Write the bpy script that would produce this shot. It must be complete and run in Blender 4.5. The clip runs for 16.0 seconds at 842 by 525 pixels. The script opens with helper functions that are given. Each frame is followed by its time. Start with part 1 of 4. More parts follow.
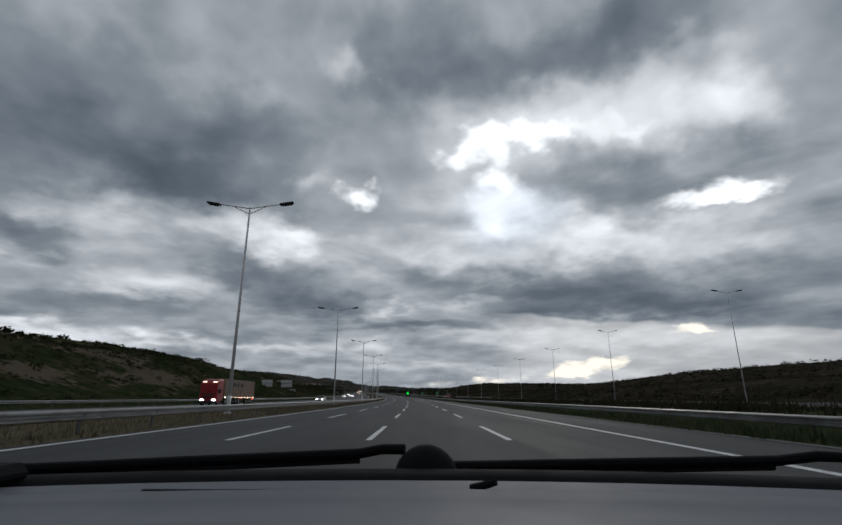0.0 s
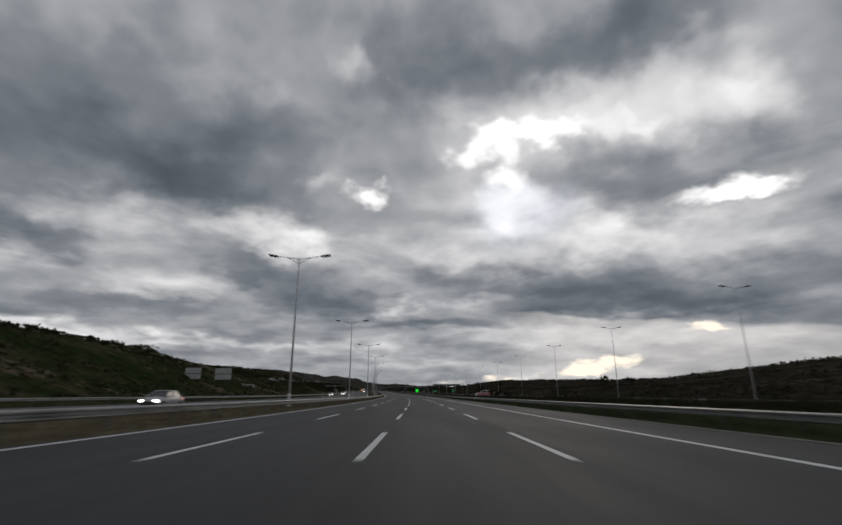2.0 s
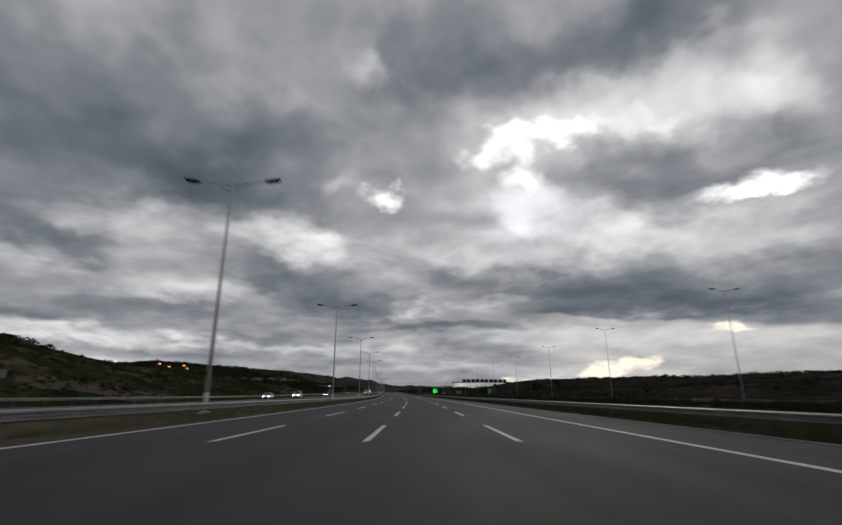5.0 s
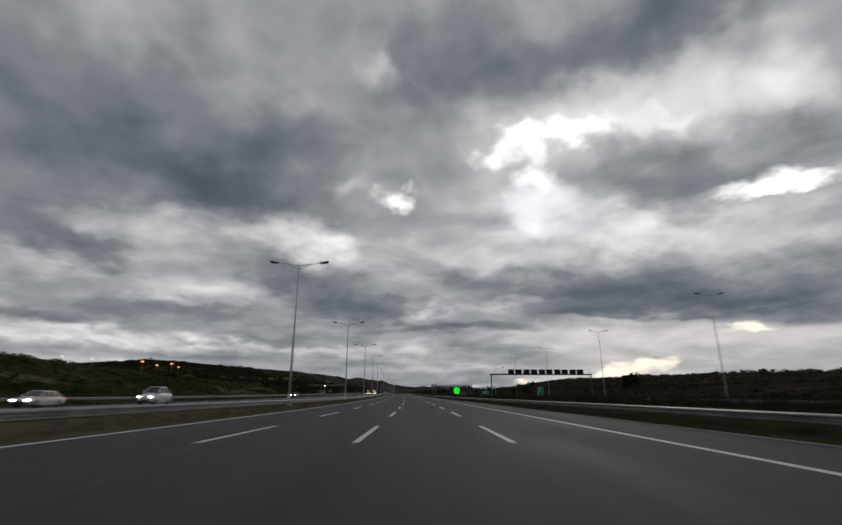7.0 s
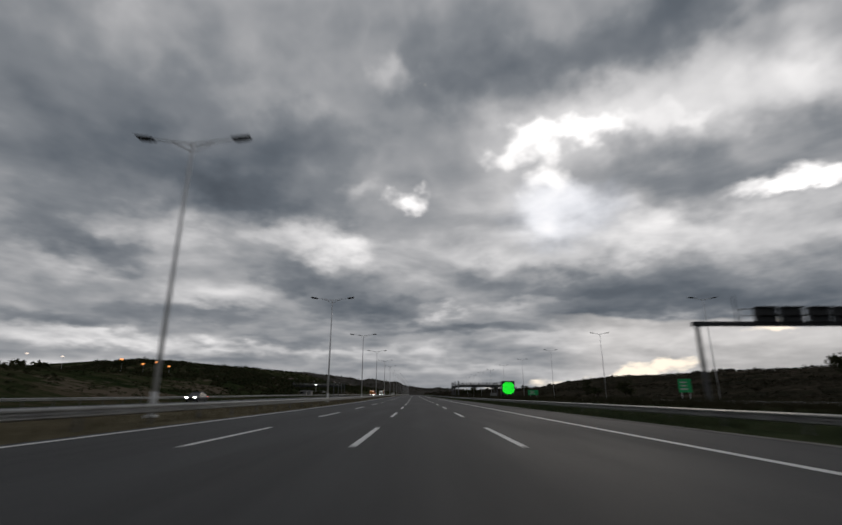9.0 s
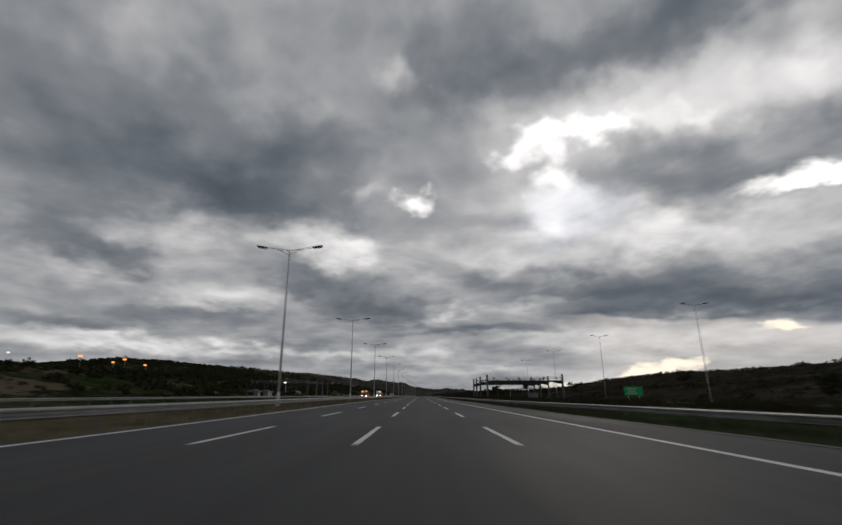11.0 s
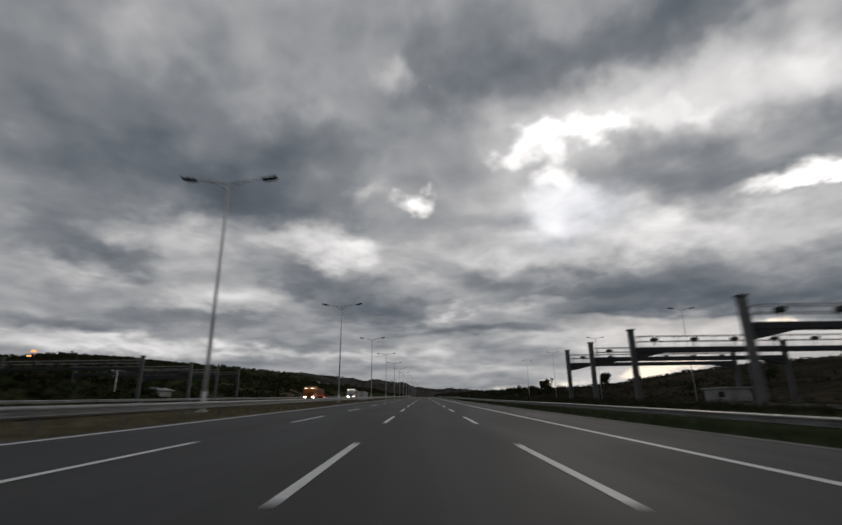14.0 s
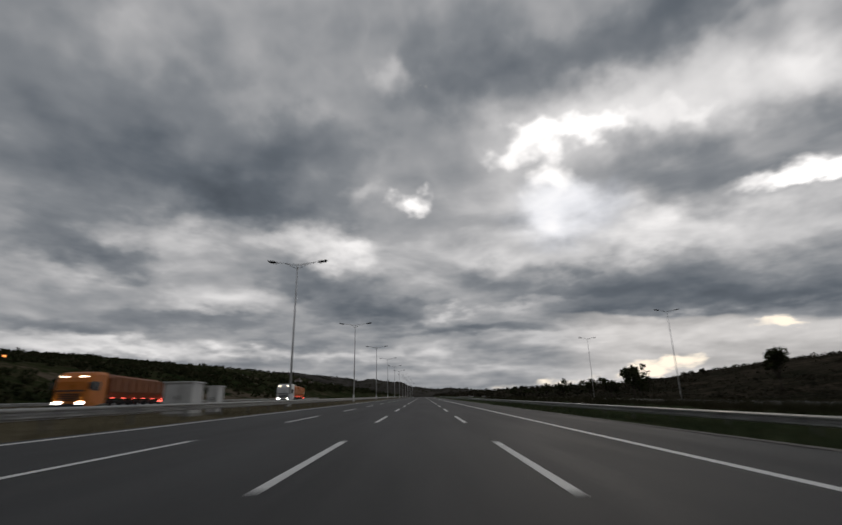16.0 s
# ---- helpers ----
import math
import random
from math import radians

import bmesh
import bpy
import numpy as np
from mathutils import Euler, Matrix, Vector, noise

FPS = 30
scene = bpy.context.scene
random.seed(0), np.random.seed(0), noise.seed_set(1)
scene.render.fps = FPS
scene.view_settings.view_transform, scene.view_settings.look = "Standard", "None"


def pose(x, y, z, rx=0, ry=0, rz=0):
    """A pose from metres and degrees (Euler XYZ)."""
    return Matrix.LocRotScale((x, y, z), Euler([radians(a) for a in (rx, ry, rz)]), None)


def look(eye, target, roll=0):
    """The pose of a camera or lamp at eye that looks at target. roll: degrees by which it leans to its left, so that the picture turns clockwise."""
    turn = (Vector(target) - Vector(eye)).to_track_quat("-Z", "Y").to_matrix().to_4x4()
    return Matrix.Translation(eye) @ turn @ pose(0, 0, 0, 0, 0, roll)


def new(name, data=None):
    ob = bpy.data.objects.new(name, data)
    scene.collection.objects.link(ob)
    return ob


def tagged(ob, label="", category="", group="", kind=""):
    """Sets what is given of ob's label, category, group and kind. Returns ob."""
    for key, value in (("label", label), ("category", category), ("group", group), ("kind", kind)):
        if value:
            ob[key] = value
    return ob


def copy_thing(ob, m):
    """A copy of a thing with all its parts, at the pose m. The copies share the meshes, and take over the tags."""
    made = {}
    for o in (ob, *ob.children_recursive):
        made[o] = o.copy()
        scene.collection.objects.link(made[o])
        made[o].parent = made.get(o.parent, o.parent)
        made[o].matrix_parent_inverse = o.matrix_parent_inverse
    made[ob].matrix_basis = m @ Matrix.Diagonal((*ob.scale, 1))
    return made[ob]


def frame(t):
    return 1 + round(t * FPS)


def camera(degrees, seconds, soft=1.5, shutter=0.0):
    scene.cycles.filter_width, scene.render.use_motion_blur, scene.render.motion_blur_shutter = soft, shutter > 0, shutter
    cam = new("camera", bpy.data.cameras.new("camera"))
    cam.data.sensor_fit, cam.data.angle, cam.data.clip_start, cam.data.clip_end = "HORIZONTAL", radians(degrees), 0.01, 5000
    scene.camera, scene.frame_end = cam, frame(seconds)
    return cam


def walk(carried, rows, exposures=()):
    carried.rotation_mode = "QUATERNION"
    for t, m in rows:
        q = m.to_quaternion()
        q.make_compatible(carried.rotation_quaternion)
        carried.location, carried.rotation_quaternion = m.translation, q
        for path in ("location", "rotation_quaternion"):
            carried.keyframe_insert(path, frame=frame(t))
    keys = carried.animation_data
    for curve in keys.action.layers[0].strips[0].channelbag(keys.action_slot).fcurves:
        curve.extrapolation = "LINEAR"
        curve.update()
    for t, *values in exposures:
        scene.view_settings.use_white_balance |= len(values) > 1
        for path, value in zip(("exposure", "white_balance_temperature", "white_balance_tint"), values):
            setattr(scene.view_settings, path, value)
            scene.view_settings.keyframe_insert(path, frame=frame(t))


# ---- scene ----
# ---- the road's line: heading, rise and place along its length ----
FOCAL = 870.0
STEP = 2.0
S_MIN, S_MAX = -320.0, 4600.0
_s = np.arange(S_MIN, S_MAX + STEP, STEP)
_turn = np.interp(_s, [-320, 0, 150, 240, 329, 418, 454, 578, 1200], [-0.085, 0.0, 0.046, 0.077, 0.12, 0.136, 0.139, 0.131, 0.126])
_rise = np.interp(_s, [-60, 40, 420, 900, 1500, 4600], [0.0, 0.0, 0.015, 0.015, 0.004, 0.0])
_bank = np.interp(_s, [300, 418, 454, 489, 542, 578, 800, 1100], [0.0, 0.5, 0.95, 1.05, 1.06, 1.2, 1.1, 0.0])
_kernel = np.ones(41) / 41
_turn = np.convolve(np.pad(_turn, 20, mode="edge"), _kernel, "valid")
_rise = np.convolve(np.pad(_rise, 20, mode="edge"), _kernel, "valid")
_px = np.cumsum(-np.sin(_turn)) * STEP
_py = np.cumsum(np.cos(_turn)) * STEP
_pz = np.cumsum(_rise) * STEP
_px -= np.interp(0, _s, _px)
_py -= np.interp(0, _s, _py)
_pz -= np.interp(0, _s, _pz)


def road_at(s):
    """Centre line: x, y, z, heading and slope at s metres along the road."""
    return tuple(float(np.interp(s, _s, a)) for a in (_px, _py, _pz, _turn, _rise))


def bank_at(s):
    """Cross-slope in degrees, falling to the right."""
    return float(np.interp(s, _s, _bank))


def place(s, d, z=0.0):
    """The point d metres to the right of the driven line and z above it."""
    x, y, h, a, g = road_at(s)
    return Vector((x + d * math.cos(a), y + d * math.sin(a), h + z - max(d, -13.0) * math.tan(radians(bank_at(s)))))


def stand(s, d, z=0.0, turn=0.0, follow=False):
    """A pose that stands on the road's level at (s, d), facing along it."""
    a, g = road_at(s)[3:]
    m = Matrix.Translation(place(s, d, z)) @ Matrix.Rotation(a + radians(turn), 4, "Z")
    return m @ Matrix.Rotation(math.atan(g), 4, "X") if follow else m


def driven(t):
    return 35.5 * t + 10.0 * (1 - math.exp(-t / 2.5))


# ---- camera ----
EYE = 1.05
TILT = 15.92
cam = camera(2 * math.degrees(math.atan(784 / FOCAL)), 16.0, soft=1.6, shutter=0.5)
SWAY_T = [0.0, 1.0, 2.0, 3.0, 4.0, 7.0, 9.0, 14.0, 15.0, 16.0]
SWAY = [0.05, -0.05, -0.25, -0.18, -0.1, 0.2, 0.15, 0.2, 0.42, 0.6]
rows = []
moments = [0.0] + [i / 30 for i in range(1, 12)] + [0.2 * i for i in range(2, 81)]
for t in moments:
    x, y, z, a, g = road_at(driven(max(t, 1 / 30)))
    k = float(np.interp(t, SWAY_T, SWAY))
    nod = float(np.interp(t, [0.0, 1.2, 2.0, 14.0, 15.0, 16.0], [0.25, 0.22, 0.0, 0.0, -0.1, 0.0]))
    lean = float(np.interp(t, [9.5, 11.5, 12.5, 13.5, 15.0, 16.0], [0.0, 0.15, 0.5, 0.5, 0.2, 0.12]))
    x, y = x + k * math.cos(a), y + k * math.sin(a)
    rows.append((t, pose(x, y, z + EYE, 90 + TILT + nod + math.degrees(math.atan(g)), bank_at(driven(t)) - lean, math.degrees(a) + 0.15)))
walk(cam, rows, exposures=[(0.0, 0.09, 6050, 8), (0.6, 0.05, 6410, 10.5), (3.5, 0.04, 6430, 10.7), (6.5, 0.0, 6460, 10.9), (9.0, 0.0, 6480, 11), (12.0, 0.0, 6540, 11), (16.0, 0.0, 6540, 11)])

# ---- world: a broken cloud cover over the sky, lit from behind near the horizon ----
world = bpy.data.worlds.new("sky")
scene.world = world
world.use_nodes = True
wn, wl = world.node_tree.nodes, world.node_tree.links
wn.clear()


class Net:
    """Short forms for building a node tree."""

    def __init__(self, tree):
        self.tree, self.nodes, self.links = tree, tree.nodes, tree.links

    def put(self, value, socket):
        if isinstance(value, bpy.types.NodeSocket):
            self.links.new(value, socket)
        elif value is not None:
            socket.default_value = value

    def math(self, op, a, b=None, c=None, clamp=False):
        n = self.nodes.new("ShaderNodeMath")
        n.operation, n.use_clamp = op, clamp
        for v, k in zip((a, b, c), n.inputs):
            self.put(v, k)
        return n.outputs[0]

    def vec(self, op, a, b=None):
        n = self.nodes.new("ShaderNodeVectorMath")
        n.operation = op
        self.put(a, n.inputs[0])
        if op == "SCALE":
            self.put(b, n.inputs[3])
        else:
            self.put(b, n.inputs[1])
        return n.outputs["Value"] if op in ("LENGTH", "DOT_PRODUCT") else n.outputs[0]

    def split(self, v):
        n = self.nodes.new("ShaderNodeSeparateXYZ")
        self.put(v, n.inputs[0])
        return n.outputs

    def join(self, x, y, z):
        n = self.nodes.new("ShaderNodeCombineXYZ")
        for v, k in zip((x, y, z), n.inputs):
            self.put(v, k)
        return n.outputs[0]

    def noise(self, v, scale, detail=6.0, rough=0.55, warp=0.0, colour=False):
        n = self.nodes.new("ShaderNodeTexNoise")
        self.put(v, n.inputs["Vector"])
        n.inputs["Scale"].default_value = scale
        n.inputs["Detail"].default_value = detail
        n.inputs["Roughness"].default_value = rough
        n.inputs["Distortion"].default_value = warp
        return n.outputs["Color"] if colour else n.outputs[0]

    def span(self, v, a, b, c=0.0, d=1.0, smooth=True):
        n = self.nodes.new("ShaderNodeMapRange")
        n.interpolation_type = "SMOOTHSTEP" if smooth else "LINEAR"
        for value, k in zip((v, a, b, c, d), (0, 1, 2, 3, 4)):
            self.put(value, n.inputs[k])
        return n.outputs[0]

    def mix(self, f, a, b, kind="MIX"):
        n = self.nodes.new("ShaderNodeMix")
        n.data_type, n.blend_type = "RGBA", kind
        self.put(f, n.inputs["Factor"])
        self.put(a, n.inputs[6])
        self.put(b, n.inputs[7])
        return n.outputs[2]

    def ramp(self, f, stops):
        n = self.nodes.new("ShaderNodeValToRGB")
        e = n.color_ramp.elements
        while len(e) < len(stops):
            e.new(0.5)
        for k, (p, c) in zip(e, stops):
            k.position, k.color = p, (*c, 1)
        self.put(f, n.inputs[0])
        return n.outputs[0]


w = Net(world.node_tree)
SUN_AZ, SUN_EL = 12.0, 6.0
DUSK = 0.6
sky = wn.new("ShaderNodeTexSky")
sky.sky_type, sky.sun_disc = "NISHITA", False
sky.sun_elevation, sky.sun_rotation = radians(SUN_EL), radians(SUN_AZ)
coord = wn.new("ShaderNodeTexCoord").outputs["Generated"]
dx, dy, dz = w.split(coord)
azim = w.math("MULTIPLY", w.math("ARCTAN2", dx, dy), 57.2958)
elev_raw = w.math("MULTIPLY", w.math("ARCSINE", dz), 57.2958)
low = w.span(elev_raw, 0.0, 22.0)
high = w.span(elev_raw, 10.0, 30.0)


def billow(fine, detail, rough, seed, colour=False):
    """Cloud noise that grows finer and flatter towards the horizon."""
    made = []
    for flat, tall in ((0.16, 0.42), (0.115, 0.2), (0.075, 0.1)):
        made.append(w.noise(w.join(w.math("MULTIPLY", azim, flat * fine), w.math("MULTIPLY", elev_raw, tall * fine), seed), 1.0, detail, rough, 0.0, colour))
    near = w.mix(low, made[0], made[1])
    return w.mix(high, near, made[2])


def middle(v):
    return w.vec("DOT_PRODUCT", v, (1 / 3, 1 / 3, 1 / 3))


wob = w.vec("SUBTRACT", billow(1.0, 3.0, 0.5, 1.0, True), (0.5, 0.5, 0.5))
rag = w.vec("SUBTRACT", billow(2.6, 3.0, 0.5, 5.0, True), (0.5, 0.5, 0.5))
big = w.vec("MULTIPLY", w.vec("SCALE", wob, w.math("MULTIPLY_ADD", low, 9.0, 2.5)), (1.5, 0.9, 0.0))
small = w.vec("MULTIPLY", w.vec("SCALE", rag, w.math("MULTIPLY_ADD", low, 5.0, 1.4)), (1.5, 1.0, 0.0))
base = w.join(azim, elev_raw, 0.0)
drift = w.vec("ADD", w.vec("ADD", base, big), small)
torn = w.vec("ADD", w.vec("ADD", base, w.vec("SCALE", big, 0.35)), w.vec("SCALE", small, 1.1))


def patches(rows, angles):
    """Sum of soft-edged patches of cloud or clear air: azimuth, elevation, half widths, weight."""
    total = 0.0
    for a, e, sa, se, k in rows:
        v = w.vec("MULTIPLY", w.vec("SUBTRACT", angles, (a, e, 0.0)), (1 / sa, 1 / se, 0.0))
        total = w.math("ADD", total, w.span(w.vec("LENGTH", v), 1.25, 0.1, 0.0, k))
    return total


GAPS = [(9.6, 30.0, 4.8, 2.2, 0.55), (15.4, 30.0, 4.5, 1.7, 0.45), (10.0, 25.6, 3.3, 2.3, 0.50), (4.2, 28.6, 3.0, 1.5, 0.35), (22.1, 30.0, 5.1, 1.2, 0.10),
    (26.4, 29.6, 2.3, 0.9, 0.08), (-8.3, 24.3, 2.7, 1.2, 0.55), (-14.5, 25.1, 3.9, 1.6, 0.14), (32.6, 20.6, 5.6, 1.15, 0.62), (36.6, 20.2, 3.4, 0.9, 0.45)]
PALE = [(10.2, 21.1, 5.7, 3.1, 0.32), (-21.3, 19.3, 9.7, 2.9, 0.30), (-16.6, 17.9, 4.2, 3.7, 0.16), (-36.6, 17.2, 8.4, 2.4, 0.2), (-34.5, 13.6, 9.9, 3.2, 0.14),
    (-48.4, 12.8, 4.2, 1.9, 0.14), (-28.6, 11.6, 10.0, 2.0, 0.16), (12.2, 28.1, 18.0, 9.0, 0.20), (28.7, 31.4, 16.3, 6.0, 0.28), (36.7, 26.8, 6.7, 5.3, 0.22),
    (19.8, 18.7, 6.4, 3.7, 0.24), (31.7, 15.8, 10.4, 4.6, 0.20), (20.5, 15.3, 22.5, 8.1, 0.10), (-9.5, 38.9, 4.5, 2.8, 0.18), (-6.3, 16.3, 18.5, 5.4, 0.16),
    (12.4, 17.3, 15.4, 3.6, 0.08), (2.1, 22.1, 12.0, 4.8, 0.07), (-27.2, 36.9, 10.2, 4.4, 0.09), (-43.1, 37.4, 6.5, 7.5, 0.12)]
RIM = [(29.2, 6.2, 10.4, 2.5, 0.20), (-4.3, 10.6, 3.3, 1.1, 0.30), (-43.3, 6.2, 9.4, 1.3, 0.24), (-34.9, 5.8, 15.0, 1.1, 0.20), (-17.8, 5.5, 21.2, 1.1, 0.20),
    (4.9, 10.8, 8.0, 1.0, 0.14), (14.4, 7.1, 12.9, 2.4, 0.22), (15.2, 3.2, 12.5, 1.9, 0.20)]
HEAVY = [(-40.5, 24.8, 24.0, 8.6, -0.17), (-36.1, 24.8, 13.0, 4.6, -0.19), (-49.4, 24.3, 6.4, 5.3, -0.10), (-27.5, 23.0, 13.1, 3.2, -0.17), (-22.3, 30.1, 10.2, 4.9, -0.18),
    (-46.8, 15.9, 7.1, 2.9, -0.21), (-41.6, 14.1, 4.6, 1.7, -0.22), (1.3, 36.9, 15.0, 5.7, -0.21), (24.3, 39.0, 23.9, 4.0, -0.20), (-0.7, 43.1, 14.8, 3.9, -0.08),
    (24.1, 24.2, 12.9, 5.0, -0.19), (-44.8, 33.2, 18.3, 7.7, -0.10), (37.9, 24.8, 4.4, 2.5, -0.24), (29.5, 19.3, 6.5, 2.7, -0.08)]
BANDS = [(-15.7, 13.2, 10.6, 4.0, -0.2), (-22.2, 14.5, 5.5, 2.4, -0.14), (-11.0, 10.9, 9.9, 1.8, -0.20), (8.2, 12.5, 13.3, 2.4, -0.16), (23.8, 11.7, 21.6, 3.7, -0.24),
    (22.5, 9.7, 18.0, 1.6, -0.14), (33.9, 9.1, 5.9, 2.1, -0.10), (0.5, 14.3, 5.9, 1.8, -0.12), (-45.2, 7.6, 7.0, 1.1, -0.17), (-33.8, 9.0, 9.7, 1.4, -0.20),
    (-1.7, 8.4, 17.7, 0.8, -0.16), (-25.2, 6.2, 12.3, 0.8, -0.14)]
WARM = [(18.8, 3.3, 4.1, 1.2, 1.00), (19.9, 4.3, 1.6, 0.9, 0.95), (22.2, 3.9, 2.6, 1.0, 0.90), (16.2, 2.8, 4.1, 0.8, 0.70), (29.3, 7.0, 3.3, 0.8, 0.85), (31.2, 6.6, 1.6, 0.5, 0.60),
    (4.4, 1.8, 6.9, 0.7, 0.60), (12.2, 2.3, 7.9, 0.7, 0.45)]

layers = middle(billow(0.8, 3.0, 0.45, 9.0))
fine = middle(billow(1.7, 3.0, 0.42, 13.0))
puffs = w.math("ABSOLUTE", w.math("MULTIPLY_ADD", middle(billow(1.3, 3.0, 0.45, 17.0)), 2.0, -1.0))
rough_edge = w.noise(w.join(w.math("MULTIPLY", azim, 0.22), w.math("MULTIPLY", elev_raw, 0.5), 7.0), 1.0, 5.0, 0.55)
strata = w.noise(w.join(w.math("MULTIPLY", azim, 0.06), w.math("MULTIPLY", elev_raw, 0.46), 3.0), 1.0, 3.0, 0.45)
cloud = w.math("MULTIPLY_ADD", w.math("SUBTRACT", layers, 0.5), 0.26, 0.485)
cloud = w.math("MULTIPLY_ADD", w.math("SUBTRACT", fine, 0.5), 0.26, cloud)
cloud = w.math("MULTIPLY_ADD", w.math("SUBTRACT", 0.2, puffs), 0.16, cloud)
lee = w.span(azim, 6.0, 16.0)
cloud = w.math("MULTIPLY_ADD", w.math("MULTIPLY", w.math("SUBTRACT", strata, 0.48), w.math("MULTIPLY", w.span(elev_raw, 13.0, 2.0), w.math("MULTIPLY_ADD", lee, -0.6, 1.0))), 0.8, cloud)
# low layers and higher billows, each with a lit upper rim and a darker underside
def shaded(fa, fe, rise, seed, detail):
    lift = [w.noise(w.join(w.math("MULTIPLY", azim, fa), w.math("MULTIPLY", w.math("ADD", elev_raw, up), fe), seed), 1.0, detail, 0.55, 0.25) for up in (0.0, rise)]
    return w.math("SUBTRACT", lift[0], lift[1])


cloud = w.math("MULTIPLY_ADD", w.math("MULTIPLY", shaded(0.1, 0.4, 0.8, 21.0, 3.0), w.span(elev_raw, 15.0, 6.0)), 0.5, cloud)
cloud = w.math("MULTIPLY_ADD", w.math("MULTIPLY", shaded(0.07, 0.2, 1.4, 27.0, 4.0), w.math("MULTIPLY", w.span(elev_raw, 4.0, 12.0), w.span(elev_raw, 34.0, 16.0))), 0.5, cloud)
# the flat base of a long dark cloud, with a paler layer beneath it
slant = w.math("MULTIPLY_ADD", w.math("SUBTRACT", azim, 12.5), 0.12, elev_raw)
ledge = w.math("MULTIPLY_ADD", w.math("SUBTRACT", fine, 0.5), 1.5, w.math("MULTIPLY_ADD", w.math("SUBTRACT", rough_edge, 0.5), 0.9, slant))
under = w.math("MULTIPLY", lee, w.span(ledge, 9.2, 9.8, 1.0, 0.0))
cloud = w.math("MULTIPLY_ADD", under, 0.03, cloud)
cloud = w.math("MULTIPLY_ADD", w.math("MULTIPLY", w.math("SUBTRACT", lee, under), w.span(slant, 14.5, 10.0)), -0.1, cloud)
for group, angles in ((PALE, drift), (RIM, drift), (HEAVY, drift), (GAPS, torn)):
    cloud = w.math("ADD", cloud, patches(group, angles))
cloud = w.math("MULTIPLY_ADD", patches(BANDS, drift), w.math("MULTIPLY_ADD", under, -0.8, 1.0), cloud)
tone = w.ramp(w.math("MULTIPLY", cloud, 0.84), [(0.0, (0.068, 0.081, 0.098)), (0.17, (0.116, 0.134, 0.156)), (0.336, (0.215, 0.231, 0.25)), (0.487, (0.377, 0.383, 0.393)),
                      (0.638, (0.63, 0.627, 0.627)), (0.8, (0.94, 0.927, 0.915)), (1.0, (1.4, 1.38, 1.35))])
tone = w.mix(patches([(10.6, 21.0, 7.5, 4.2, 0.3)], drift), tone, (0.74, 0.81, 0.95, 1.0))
tone = w.mix(w.math("MULTIPLY", under, 0.3), tone, (0.64, 0.595, 0.545, 1.0))
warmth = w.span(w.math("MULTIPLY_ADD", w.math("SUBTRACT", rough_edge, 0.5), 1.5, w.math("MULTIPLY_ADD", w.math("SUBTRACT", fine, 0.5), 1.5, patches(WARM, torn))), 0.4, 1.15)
tone = w.mix(warmth, tone, (1.12, 1.0, 0.82, 1.0))
tone = w.mix(w.span(cloud, 0.9, 1.1, 0.0, 0.1), tone, w.vec("SCALE", sky.outputs[0], 0.1))
# the evening light comes from ahead: the cover is dimmer behind and overhead
away = w.vec("DOT_PRODUCT", coord, (0.2, 0.95, 0.1))
tone = w.vec("SCALE", tone, w.span(away, -0.5, 0.55, DUSK, 1.0))
out, back = wn.new("ShaderNodeOutputWorld"), wn.new("ShaderNodeBackground")
wl.new(tone, back.inputs[0])
back.inputs[1].default_value = 1.0
wl.new(back.outputs[0], out.inputs[0])

sun = new("sun", bpy.data.lights.new("sun", "SUN"))
sun.data.energy, sun.data.angle, sun.data.color = 0.12, radians(14), (1.0, 0.86, 0.7)
_az, _el = radians(SUN_AZ), radians(SUN_EL + 18)
sun.matrix_world = look((0, 0, 60), (-math.sin(_az) * math.cos(_el) * 50, -math.cos(_az) * math.cos(_el) * 50, 60 - math.sin(_el) * 50))

# ---- materials ----
def material(name, rough=0.8, metal=0.0):
    m = bpy.data.materials.new(name)
    m.use_nodes = True
    n = Net(m.node_tree)
    b = m.node_tree.nodes["Principled BSDF"]
    b.inputs["Roughness"].default_value, b.inputs["Metallic"].default_value = rough, metal
    return m, n, b


def worn(name, stops, scale=1.0, rough=0.75, metal=0.0, bump=0.3, fine=40.0, vary=0.0, spread=(0.1, 0.1)):
    """A surface with stains at one scale and grain at another."""
    m, n, b = material(name, rough, metal)
    at = n.nodes.new("ShaderNodeTexCoord").outputs["Object"]
    big, grain = n.noise(at, scale, 5.0, 0.6, 0.4), n.noise(at, fine, 3.0, 0.6)
    f = n.math("MULTIPLY_ADD", n.math("SUBTRACT", grain, 0.5), 0.35, big)
    if vary:
        r = n.nodes.new("ShaderNodeObjectInfo").outputs["Random"]
        f = n.math("MULTIPLY_ADD", n.math("SUBTRACT", r, 0.5), vary, f)
    col = n.ramp(f, [(0.28 + 0.44 * i / max(1, len(stops) - 1), c) for i, c in enumerate(stops)])
    n.links.new(col, b.inputs["Base Color"])
    n.links.new(n.span(big, 0.3, 0.7, rough - spread[0], min(1.0, rough + spread[1])), b.inputs["Roughness"])
    if bump:
        k = n.nodes.new("ShaderNodeBump")
        k.inputs["Strength"].default_value, k.inputs["Distance"].default_value = bump, 0.02
        n.links.new(grain, k.inputs["Height"])
        n.links.new(k.outputs[0], b.inputs["Normal"])
    return m


